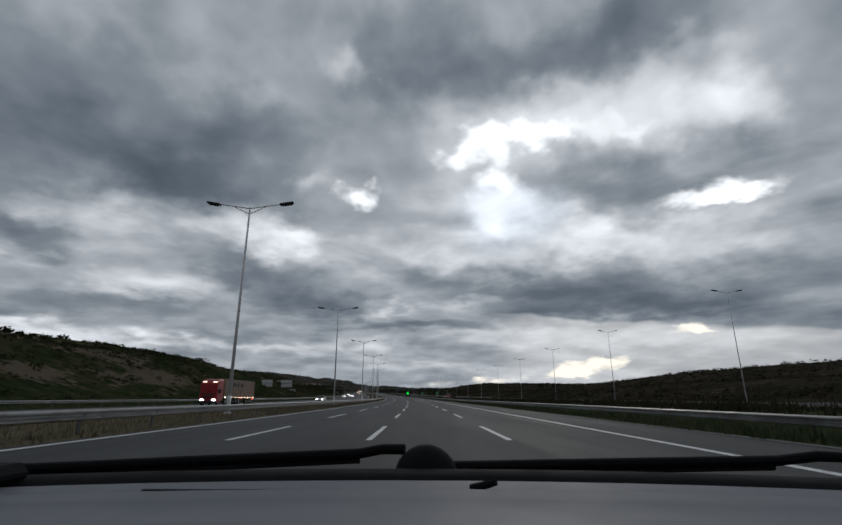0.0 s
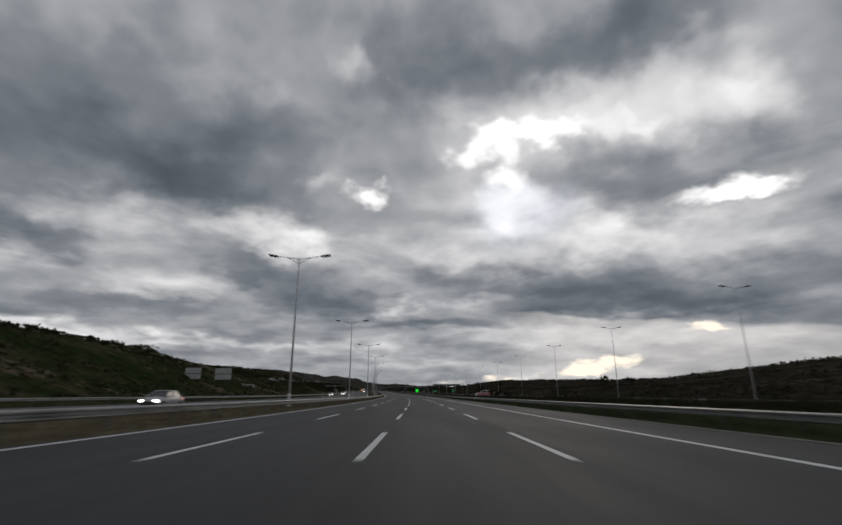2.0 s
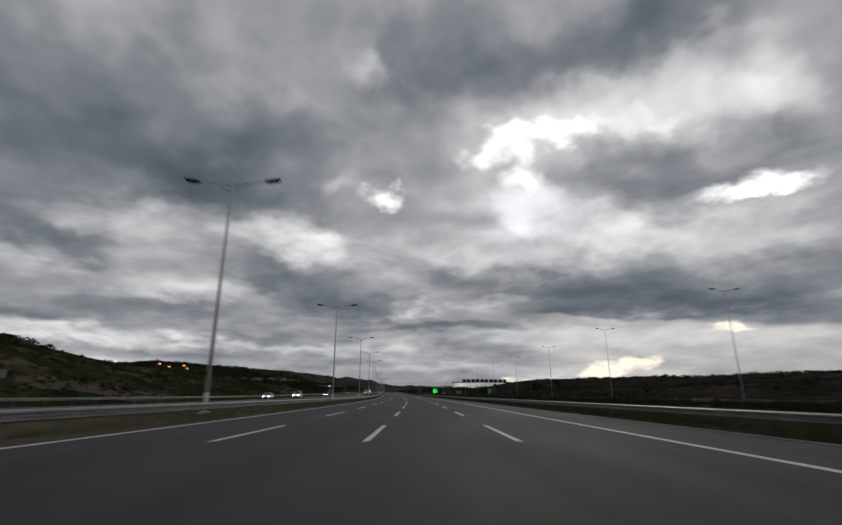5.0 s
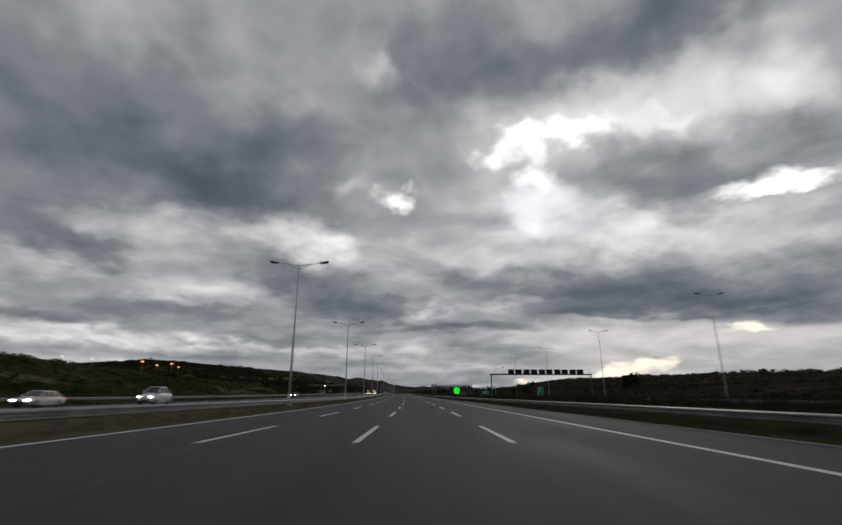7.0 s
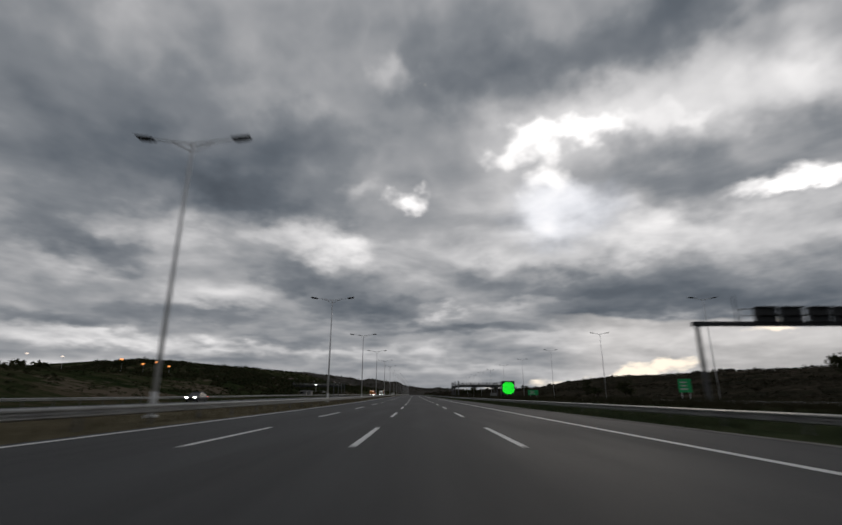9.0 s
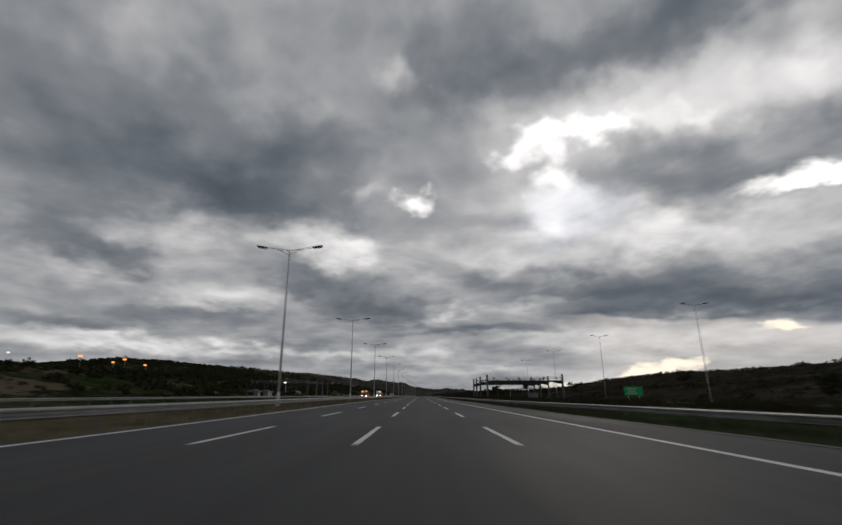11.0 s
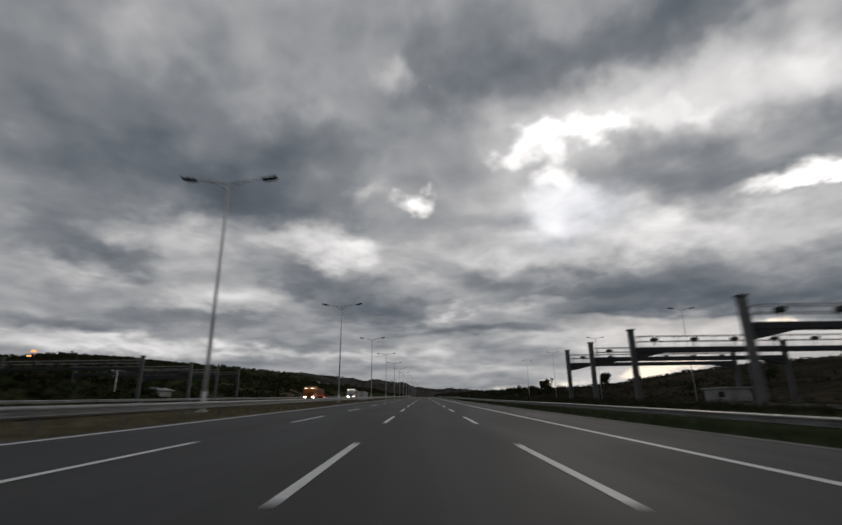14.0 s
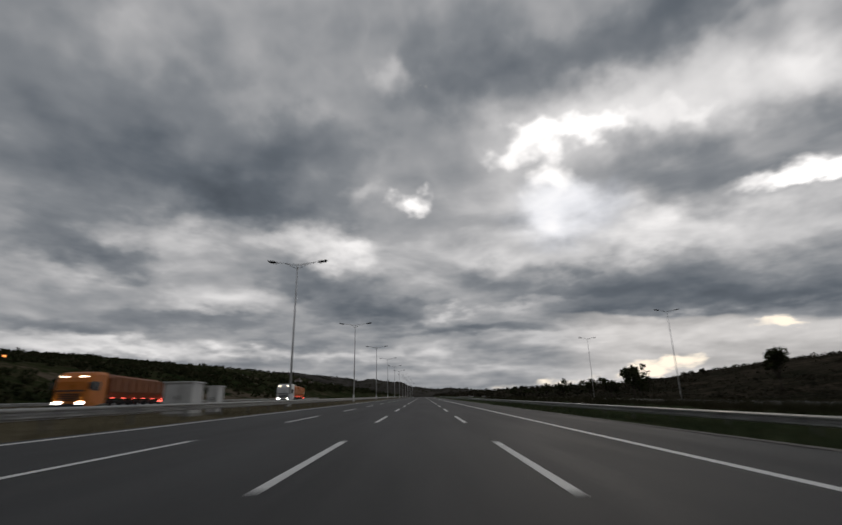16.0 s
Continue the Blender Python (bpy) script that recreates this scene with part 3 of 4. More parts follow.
# ---- verges: soil strips and grass ----
verge_left = new("verge_median", strip("verge_median", [-16.2, -13, -11.4, -10, -9.55, -9.1], ROAD_S, M_VERGE, 0.0,
                                       lambda s, d: -0.05 + 0.05 * noise.noise(Vector((s * 0.3, d, 0))) + (0.05 if d < -9.3 else 0.0)))
tagged(verge_left, "strip of dry brown grass and soil between the carriageways", "verge", kind="structure")
verge_right = new("verge_shoulder", strip("verge_shoulder", [9.0, 9.6, 10.6, 11.4, 11.8, 12.4, 13, 13.6, 14.2, 15.4, 17, 19.6], ROAD_S, M_GREEN, 0.0,
                                          lambda s, d: -0.06 - SIDE_DROP * ease((d - 11.8) / 2.2) + 0.05 * noise.noise(Vector((s * 0.3, d, 0)))))
tagged(verge_right, "strip of dark green grass beside the hard shoulder", "verge", kind="structure")

gravel_edge = strip("gravel_edge", [8.9, 9.02, 9.16, 9.24], ROAD_S, M_GRAVEL, 0.012, lambda s, d: 0.012 * noise.noise(Vector((s * 0.5, d * 3, 0))))
part("gravel_edge", gravel_edge, None, road, "thin pale gravelly edge of the asphalt")


def grass(name, label, d0, d1, s0, s1, count, tall, mat, seed, lift=-0.04):
    """Blades in tufts, three to a tuft, thickest near the road."""
    rng = random.Random(seed)
    pts, faces = [], []
    for _ in range(count):
        s, d = rng.uniform(s0, s1), rng.uniform(d0, d1)
        if noise.noise(Vector((s * 0.15, d * 0.8, seed))) < rng.uniform(-0.5, 0.3):
            continue
        base = place(s, d, lift)
        for _ in range(3):
            a, h = rng.uniform(0, 6.28), tall * rng.uniform(0.4, 1.2)
            u = Vector((math.cos(a), math.sin(a), 0)) * rng.uniform(0.02, 0.05)
            lean = Vector((rng.uniform(-0.4, 0.4), rng.uniform(-0.4, 0.4), 1)) * h
            b = base + Vector((rng.uniform(-0.15, 0.15), rng.uniform(-0.15, 0.15), 0))
            k = len(pts)
            pts += [b - u, b + u, b + lean]
            faces.append((k, k + 1, k + 2))
    ob = new(name, sheet(name, pts, faces, mat))
    return tagged(ob, label, "grass", kind="stuff")


grass("dry_grass", "tufts of dry brown grass along the median guard rail", -16.0, -9.2, -20, 640, 26000, 0.28, M_DRY, 5)
grass("green_grass", "tufts of dark green grass along the shoulder guard rail", 9.2, 12.2, -20, 640, 18000, 0.3, M_GRASS, 6)
grass("rough_grass", "rough grass between the guard rail and the side road", 12.8, 19.4, -20, 680, 46000, 0.5, M_ROUGH, 7, 0.5)


# ---- scrub on the banks ----
def leaf_cloud(rng, centre, rx, rz, count, size):
    """Small leaf clumps spread through a lumpy crown."""
    pts, faces = [], []
    lobes = [(Vector((rng.gauss(0, 0.45) * rx, rng.gauss(0, 0.45) * rx, rng.uniform(-0.3, 0.5) * rz)), rng.uniform(0.35, 0.65)) for _ in range(6)]
    for _ in range(count):
        c, r = rng.choice(lobes)
        v = Vector((rng.gauss(0, 1), rng.gauss(0, 1), rng.gauss(0, 1))).normalized() * rng.uniform(0.5, 1.05) * r
        p = centre + c + Vector((v.x * rx, v.y * rx, v.z * rz))
        n = Vector((rng.gauss(0, 1), rng.gauss(0, 1), rng.gauss(0, 1))).normalized()
        u = n.orthogonal().normalized() * size * rng.uniform(0.6, 1.4)
        w2 = n.cross(u) * rng.uniform(0.5, 1.0)
        k = len(pts)
        pts += [p - u - w2 * 0.5, p + u * 0.2 - w2, p + u + w2 * 0.4, p - u * 0.1 + w2]
        faces.append((k, k + 1, k + 2, k + 3))
    return pts, faces


def scrub(name, label, rows, seed, leaves_mat=M_LEAF):
    rng = random.Random(seed)
    pts, faces = [], []
    for s0, s1, d0, d1, count, size, leaves in rows:
        for _ in range(count):
            s, d = rng.uniform(s0, s1), rng.uniform(d0, d1)
            if noise.noise(Vector((s * 0.03, d * 0.05, seed))) < rng.uniform(-0.6, 0.25):
                continue
            r = size * rng.uniform(0.5, 1.5)
            c = place(s, d, ground_height(s, d) + r * 0.3)
            p, f = leaf_cloud(rng, c, r, r * rng.uniform(0.5, 0.9), leaves, r * 0.2)
            k = len(pts)
            pts += p
            faces += [tuple(i + k for i in q) for q in f]
    return tagged(new(name, sheet(name, pts, faces, leaves_mat)), label, "scrub", kind="stuff")


scrub("scrub_bank_left", "dark evergreen scrub on the grassy bank and hill", [
    (-10, 330, -92, -76, 500, 0.6, 60), (-10, 330, -76, -46, 2400, 0.55, 28), (330, 480, -98, -50, 1500, 0.5, 30), (480, 780, -98, -48, 1900, 1.1, 70), (-10, 345, -136, -112, 1000, 1.1, 60), (20, 330, -112, -92, 300, 0.9, 60),
    (420, 760, -230, -90, 900, 1.7, 60), (760, 1300, -440, -60, 4800, 2.0, 56), (960, 1300, -440, -385, 500, 2.8, 60), (560, 800, -330, -200, 900, 2.0, 60), (560, 1300, -300, -250, 500, 2.6, 60), (900, 1900, -420, -60, 1300, 3.0, 60)], 11)
scrub("scrub_bank_right", "dark evergreen scrub on the bank beside the side road", [
    (-10, 400, 42, 90, 8000, 0.42, 22), (400, 780, 41, 90, 8000, 0.42, 22), (-10, 780, 42, 90, 500, 0.8, 50), (120, 1000, 90, 185, 5000, 0.8, 24), (250, 950, 160, 190, 700, 1.1, 40), (740, 1300, 20, 140, 600, 1.7, 60), (1200, 2000, 14, 300, 400, 4.5, 60)], 12, M_SCRUB)
scrub("scrub_far_hill", "dark distant woodland over the hills ahead", [(2000, 2300, -800, 250, 700, 3.5, 40)], 13)


# ---- trees ----
def tree(s, d, height, width, seed, label, low=0.5):
    rng = random.Random(seed)
    t = thing("tree", stand(s, d, ground_height(s, d) - 0.15), label, "tree", "trees on the banks")
    bm = bmesh.new()
    fork = height * 0.38 * low / 0.5
    rod(bm, (0, 0, 0), (0.05, 0.02, fork), height * 0.035, height * 0.022, 8)
    for i in range(6):
        a = i * 1.05 + rng.uniform(-0.3, 0.3)
        tip = Vector((math.cos(a) * width * 0.36, math.sin(a) * width * 0.36, height * rng.uniform(0.6, 0.85)))
        mid = Vector((tip.x * 0.45, tip.y * 0.45, fork + (tip.z - fork) * 0.6))
        rod(bm, (0.05, 0.02, fork * rng.uniform(0.8, 1.0)), mid, height * 0.018, height * 0.011, 6)
        rod(bm, mid, tip, height * 0.011, height * 0.004, 5)
    part("trunk", bm, M_BARK, t, smooth=True)
    pts, faces = [], []
    for i in range(7):
        a = i * 0.9
        c = Vector((math.cos(a) * width * 0.25, math.sin(a) * width * 0.25, height * rng.uniform(low, 0.86)))
        p, f = leaf_cloud(rng, c, width * 0.28, height * (0.35 - 0.3 * low), 190 if d < 0 else 120, height * 0.035)
        k = len(pts)
        pts += p
        faces += [tuple(j + k for j in q) for q in f]
    part("crown", sheet("crown", pts, faces, M_SCRUB if 0 < d < 20 else M_LEAF), None, t)
    return t


for i, (s, d, h, wd) in enumerate([(306, -124, 3.0, 6.5), (313, -126, 3.8, 7.0), (320, -125, 4.6, 8.0), (326, -126, 4.0, 7.5), (990, -404, 4.6, 9.0), (1006, -408, 5.2, 10.0), (1023, -411, 5.6, 10.0), (1043, -413, 5.2, 10.0), (1063, -416, 5.6, 11.0), (1086, -418, 5.2, 11.0), (1111, -418, 4.8, 10.0), (1138, -416, 4.6, 10.0), (777, -194, 5.0, 8.0), (171.2, 14.8, 1.75, 1.3), (167.5, 15.3, 1.7, 1.2), (366, 50, 4.8, 3.8), (426, 42, 4.0, 3.6), (438, 41, 3.2, 3.0),
                                   (452, 44, 3.6, 3.4), (650, 54, 6.4, 3.2), (702, 50, 4.0, 4.0), (712, 47, 3.2, 3.6), (668, 41, 5.6, 4.6), (673, 42, 6.6, 4.8), (682, 41, 4.6, 4.4),
                                   (695, 41, 4.6, 5.0), (717, 41, 5.6, 5.2), (736, 41, 4.8, 5.0), (763, 41, 4.0, 5.0), (790, 40, 4.4, 5.0),
                                   (411, 74, 5.0, 4.2), (255, 74, 4.3, 3.8), (235, 74, 3.3, 3.2), (535, 74, 4.4, 3.8), (591, 60, 4.4, 4.2), (600, 52, 3.8, 4.2)]):
    tree(s, d, h, wd, 40 + i, "dense dark evergreen tree on the crest of the bank" if d < 0 else "dark leafy shrub between guard rail and side road" if d < 20 else "small dark evergreen tree against the sky on the bank", 0.2 if d < 0 else 0.42)


# ---- lamps of the side road ----
def side_lamp():
    t = thing("street_lamp", Matrix(), "slender grey steel lamp post with two short arms", "street lamp", "side road lamp posts")
    part("base", box(bmesh.new(), (0.4, 0.4, 0.3), (0, 0, 0.05), None, 0.03), M_POLE, t)
    part("pole", rod(bmesh.new(), (0, 0, 0.1), (0, 0, 13.6), 0.07, 0.03, 10), M_POLE, t, smooth=True)
    for k in (-1, 1):
        part("arm", rod(bmesh.new(), (0, 0, 13.5), (k * 1.3, 0, 13.8), 0.04, 0.035, 6), M_POLE, t)
        part("lamp_head", box(bmesh.new(), (0.75, 0.3, 0.12), (k * 1.6, 0, 13.82), Matrix.Rotation(-k * 0.15, 4, "Y"), 0.03), M_DARK, t)
    return t


first = side_lamp()
first.matrix_world = stand(22, 39.4, 0.5)
for i in range(1, 19):
    copy_thing(first, stand(22 + 37.0 * i, 39.4, ground_height(22 + 37.0 * i, 39.4) - 0.05))


# ---- gantries ----
def signal_gantry():
    """A portal over the side road that carries a row of dark signal boxes."""
    d0, d1, top = 16.7, 37.6, 5.25
    mid, span = (d0 + d1) / 2, d1 - d0
    t = thing("signal_gantry", stand(357, mid), "grey steel gantry with a row of dark signal boxes", "gantry")
    for x in (-span / 2, span / 2):
        bm = bmesh.new()
        rod(bm, (x, 0, 0.2), (x, 0, top), 0.13, 0.12, 12)
        box(bm, (0.7, 0.7, 0.25), (x, 0, 0.4), None, 0.03)
        part("leg", bm, M_COLUMN, t)
    bm = bmesh.new()
    box(bm, (span + 0.5, 0.34, 0.26), (0, 0, top), None, 0.03)
    part("beam", bm, M_DARK, t)
    bm = bmesh.new()
    for z in (0.55, 0.95):
        rod(bm, (-span * 0.36, 0.3, top + z), (span / 2, 0.3, top + z), 0.025, None, 6)
    for i in range(14):
        x = -span * 0.36 + i * span * 0.86 / 13
        rod(bm, (x, 0.3, top), (x, 0.3, top + 0.95), 0.02, None, 6)
    part("railing", bm, M_STEEL, t)
    part("aerial", rod(bmesh.new(), (-span * 0.38, 0, top), (-span * 0.38, 0, top + 1.7), 0.04, 0.02, 6), M_DARK, t)
    for i in range(5):
        for k in (0, 1):
            x = -span * 0.3 + i * span * 0.155 + k * 1.55
            bm = bmesh.new()
            box(bm, (1.3, 0.35, 0.98), (x, -0.12, top + 0.52), None, 0.05)
            sig = part("signal_box", bm, M_DARK, t)
            bm = bmesh.new()
            for z in (0.05, 0.55):
                box(bm, (1.26, 0.28, 0.03), (x, -0.42, top + 0.4 + z))
            part("visor", bm, M_DARK, sig)
    return t


signal_gantry()


def toll_gantry(s, d0, d1, base=0.0):
    """Two square columns, a deep beam with haunches, and a railed service walk with cameras."""
    mid, span, top, beam = (d0 + d1) / 2, abs(d1 - d0), 6.9, 5.15
    t = thing("toll_gantry", stand(s, mid, base), "grey steel toll gantry with railed walk over side road", "gantry", "toll gantries")
    for x in (-span / 2, span / 2):
        bm = bmesh.new()
        box(bm, (0.44, 0.44, top + 0.2), (x, 0, top / 2 - 0.1), None, 0.04)
        box(bm, (1.1, 1.1, 0.7), (x, 0, 0.25), None, 0.04)
        box(bm, (0.56, 0.56, 0.12), (x, 0, top + 0.02), None, 0.02)
        part("column", bm, M_COLUMN, t)
    bm = bmesh.new()
    box(bm, (span - 0.44, 0.7, 0.42), (0, 0, beam), None, 0.03)
    for k in (-1, 1):
        x = k * (span / 2 - 0.225)
        loft(bm, [[(x, y, beam - 0.2), (x, y, beam - 0.75), (x - k * 2.6, y, beam - 0.2)] for y in (-0.3, 0.3)])
    part("beam", bm, M_DARK, t)
    bm = bmesh.new()
    for y in (-0.33, 0.33):
        for z in (0.75, 1.2):
            rod(bm, (-span / 2 + 0.3, y, beam + z), (span / 2 - 0.3, y, beam + z), 0.03, None, 6)
        for i in range(13):
            x = -span / 2 + 0.6 + i * (span - 1.2) / 12
            rod(bm, (x, y, beam + 0.2), (x, y, beam + 1.2), 0.022, None, 6)
    part("railing", bm, M_STEEL, t)
    for i in range(6):
        x = -span / 2 + span * (i + 0.5) / 6
        bm = bmesh.new()
        box(bm, (0.45, 0.55, 0.3), (x, -0.45, beam + 0.85), None, 0.04)
        rod(bm, (x, -0.35, beam + 0.3), (x, -0.35, beam + 0.75), 0.03, None, 6)
        part("camera_box", bm, M_DARK, t)
    return t


gantry = toll_gantry(533.4, 18.6, 39.4)
for s in (548.0, 558.2, 566.8):
    copy_thing(gantry, stand(s, (18.5 + 39.2) / 2))
left_gantry = toll_gantry(577, -62.0, -41.2)
tagged(left_gantry, "grey steel toll gantry with railed walk beyond the oncoming carriageway")
for s in (592.0, 603.0, 614.0):
    copy_thing(left_gantry, stand(s, -51.6))


# ---- signs, signals and boards ----
def green_signal(s, d, z, size):
    t = thing("signal_board", stand(s, d, 0.3), "bright green glowing light panel on a dark pole", "traffic signal", "green signals")
    part("pole", rod(bmesh.new(), (0, 0, 0), (0, 0, z - 0.4 + size * 0.3), 0.09, None, 10), M_DARK, t)
    bm = bmesh.new()
    box(bm, (size * 1.12, 0.25, size * 1.12), (0, 0.02, z - 0.3), None, 0.08)
    part("housing", bm, M_DARK, t)
    # a round field of lit green dots, a hood above
    pitch = size / 22
    bm = bmesh.new()
    for i in range(22):
        for j in range(22):
            x, y = (i - 10.5) * pitch, (j - 10.5) * pitch
            if math.hypot(x, y) / size < 0.54:
                bmesh.ops.create_circle(bm, cap_ends=True, segments=8, radius=pitch * 0.44,
                                        matrix=Matrix.Translation((x, -0.112, z - 0.3 + y)) @ Matrix.Rotation(math.pi / 2, 4, "X"))
    part("light_panel", bm, M_GREEN_LIGHT, t, "field of glowing green dots")
    part("hood", box(bmesh.new(), (size * 1.16, 0.4, 0.06), (0, -0.16, z - 0.3 + size * 0.57), None, 0.02), M_DARK, t)
    return t


green_signal(412.7, 15.9, 2.3, 2.0)


def road_sign(s, d, wd, ht, z):
    t = thing("road_sign", stand(s, d, ground_height(s, d)), "green road sign panel on two grey posts", "road sign", "green road signs")
    part("panel", box(bmesh.new(), (wd, 0.06, ht), (0, 0, z + ht / 2), None, 0.02), M_SIGN_GREEN, t)
    for k in (-1, 1):
        part("post", rod(bmesh.new(), (k * wd * 0.3, 0.08, -0.2), (k * wd * 0.3, 0.08, z + ht * 0.9), 0.06, None, 8), M_POLE, t)
    bm = bmesh.new()
    for i, k in enumerate((0.55, 0.4, 0.48)):
        box(bm, (wd * k, 0.01, ht * 0.1), (-wd * 0.1, -0.04, z + ht * (0.25 + 0.25 * i)))
    part("lettering", bm, M_WHITE, t, "pale bars of unreadable writing")
    return t


road_sign(399, 39.0, 1.9, 1.9, 1.2)
road_sign(489, 39.2, 3.4, 1.6, 1.1)


def billboard(s, d, seed):
    z = ground_height(s, d)
    lift = max(0.2, 4.85 - z)
    t = thing("billboard", stand(s, d, z - 0.1, -14), "pale grey billboard of two stacked panels on steel legs", "billboard", "billboards")
    for k in (0, 1):
        part("panel", box(bmesh.new(), (4.7, 0.14, 1.35), (0, 0, lift + 0.7 + k * 1.5), None, 0.03), M_WHITE, t)
    part("frame", box(bmesh.new(), (4.9, 0.1, 0.14), (0, 0.06, lift + 1.45), None, 0.02), M_DARK, t)
    for x in (-1.7, 1.7):
        bm = bmesh.new()
        rod(bm, (x, 0.18, -0.3), (x, 0.18, lift + 2.8), 0.09, None, 8)
        rod(bm, (x, 1.5, -0.3), (x, 0.2, lift + 1.6), 0.05, None, 6)
        part("leg", bm, M_DARK, t)
    return t


billboard(205, -58.0, 1)
billboard(204, -49.8, 2)


# ---- buildings ----
def shed(s, d, lx, ly, h, turn, label):
    """A low hall with plinth, pitched metal roof with ribs, door and windows."""
    z = min(ground_height(s, d) + 0.3, 1.1)
    t = thing("shed", stand(s, d, z - 0.2, turn), label, "shed", "sheds by the bank")
    part("wall", box(bmesh.new(), (lx, ly, h), (0, 0, h / 2), None, 0.02), M_WALL, t)
    bm = bmesh.new()
    r = h + lx * 0.14
    loft(bm, [[(-lx / 2 - 0.4, y, h - 0.05), (0, y, r), (lx / 2 + 0.4, y, h - 0.05), (lx / 2 + 0.4, y, h + 0.1), (0, y, r + 0.15), (-lx / 2 - 0.4, y, h + 0.1)] for y in (-ly / 2 - 0.4, ly / 2 + 0.4)])
    part("roof", bm, M_ROOF, t)
    part("door", box(bmesh.new(), (1.6, 0.08, 2.1), (0.2 * lx, -ly / 2 - 0.02, 1.05), None, 0.02), M_SIGN_GREY, t)
    for k in (-0.3, -0.05):
        win = part("window", box(bmesh.new(), (1.3, 0.08, 0.9), (k * lx, -ly / 2 - 0.02, h * 0.6), None, 0.02), M_GLASS, t)
        bm = bmesh.new()
        box(bm, (1.5, 0.14, 0.08), (k * lx, -ly / 2 - 0.05, h * 0.6 - 0.5))
        part("sill", bm, M_CONCRETE, win)
    return t


shed(542.5, -48.5, 2.6, 3.2, 1.5, 6, "low pale shed with light metal roof behind the gantries")
shed(552.5, -48.5, 2.8, 4.4, 1.5, 3, "low pale shed with light metal roof below the hill")
shed(603, -53, 4, 4, 1.4, -8, "small pale shed with a light metal roof among scrub")


def cabin(s, d):
    t = thing("cabin", stand(s, d, 0.35, -4), "low pale concrete cabin with flat roof beside the toll gantries", "cabin")
    part("wall", box(bmesh.new(), (2.6, 6.0, 1.9), (0, 0, 0.95), None, 0.03), M_CONCRETE, t)
    part("roof", box(bmesh.new(), (3.0, 6.4, 0.16), (0, 0, 1.98), None, 0.03), M_ROOF, t)
    part("door", box(bmesh.new(), (0.06, 0.9, 1.75), (-1.31, 1.2, 0.9), None, 0.01), M_SIGN_GREY, t)
    part("window", box(bmesh.new(), (0.06, 1.4, 0.7), (-1.31, -1.2, 1.2), None, 0.01), M_GLASS, t)
    return t


cabin(569.5, 39.2)


def hill_house(s, d, lx, ly, h, turn):
    z = ground_height(s, d)
    t = thing("house", stand(s, d, z - 0.6, turn), "plain plastered house with a tiled roof on the hill", "house", "houses on the hill")
    part("wall", box(bmesh.new(), (lx, ly, h + 0.6), (0, 0, (h + 0.6) / 2), None, 0.02), M_WALL, t)
    bm = bmesh.new()
    r = h + 0.6
    ring = [(-lx / 2 - 0.5, -ly / 2 - 0.5), (lx / 2 + 0.5, -ly / 2 - 0.5), (lx / 2 + 0.5, ly / 2 + 0.5), (-lx / 2 - 0.5, ly / 2 + 0.5)]
    loft(bm, [[(x, y, r) for x, y in ring], [(x, y, r + 0.2) for x, y in ring], [(x * 0.15, y * 0.45, r + 1.9) for x, y in ring]])
    roof = part("roof", bm, M_TILE, t)
    part("chimney", box(bmesh.new(), (0.6, 0.6, 1.4), (lx * 0.2, 0, r + 1.6), None, 0.03), M_WALL, roof)
    for fl in range(int(h // 2.8)):
        for k in (-0.3, 0.0, 0.3):
            win = part("window", box(bmesh.new(), (1.2, 0.1, 1.3), (k * lx, -ly / 2 - 0.02, 1.9 + fl * 2.8), None, 0.02), M_GLASS, t)
            part("sill", box(bmesh.new(), (1.4, 0.2, 0.1), (k * lx, -ly / 2 - 0.08, 1.2 + fl * 2.8)), M_CONCRETE, win)
    return t


for s, d, lx, ly, h, a in [(868, -232, 12, 9, 3.0, 5), (905, -238, 11, 9, 3.0, 30), (770, -226, 11, 8, 3.0, 0),
                           (960, -215, 11, 8, 3.0, -20), (1010, -222, 12, 9, 3.0, 12), (1060, -190, 11, 8, 3.0, 0), (690, -190, 12, 8, 3.0, 8), (1120, -205, 12, 9, 5.8, -8),
                           (735, -170, 10, 8, 3.0, 14), (840, -180, 10, 8, 3.0, -6), (925, -170, 11, 8, 3.0, 22), (1185, -180, 12, 9, 3.0, 3)]:
    hill_house(s, d, lx * 0.72, ly * 0.75, h, a)
rng_house = random.Random(21)
for i in range(24):
    hill_house(850 + i * 17 + rng_house.uniform(-8, 8), rng_house.uniform(-235, -120), rng_house.uniform(5, 8), rng_house.uniform(5, 6.5), rng_house.choice((3.0, 3.0, 5.8)), rng_house.uniform(-40, 40))


def hill_lamp(s, d, h, mat, label, size):
    t = thing("street_lamp", stand(s, d, ground_height(s, d) - 0.2), label, "street lamp", "lit lamps on the hill")
    part("pole", rod(bmesh.new(), (0, 0, 0), (0, 0, h), 0.1, 0.06, 8), M_POLE, t)
    part("arm", rod(bmesh.new(), (0, 0, h - 0.1), (0, -1.2, h + 0.15), 0.05, None, 6), M_POLE, t)
    # glowing blob, made far wider than a lamp to imitate its bloom
    bm = bmesh.new()
    bmesh.ops.create_icosphere(bm, subdivisions=2, radius=0.5, matrix=Matrix.Translation((0, -1.4, h + 0.1)) @ Matrix.Diagonal((size, size * 0.7, size * 0.42, 1)))
    part("lamp_head", bm, mat, t, "lit lamp head widened to take in its glow", smooth=True)
    return t


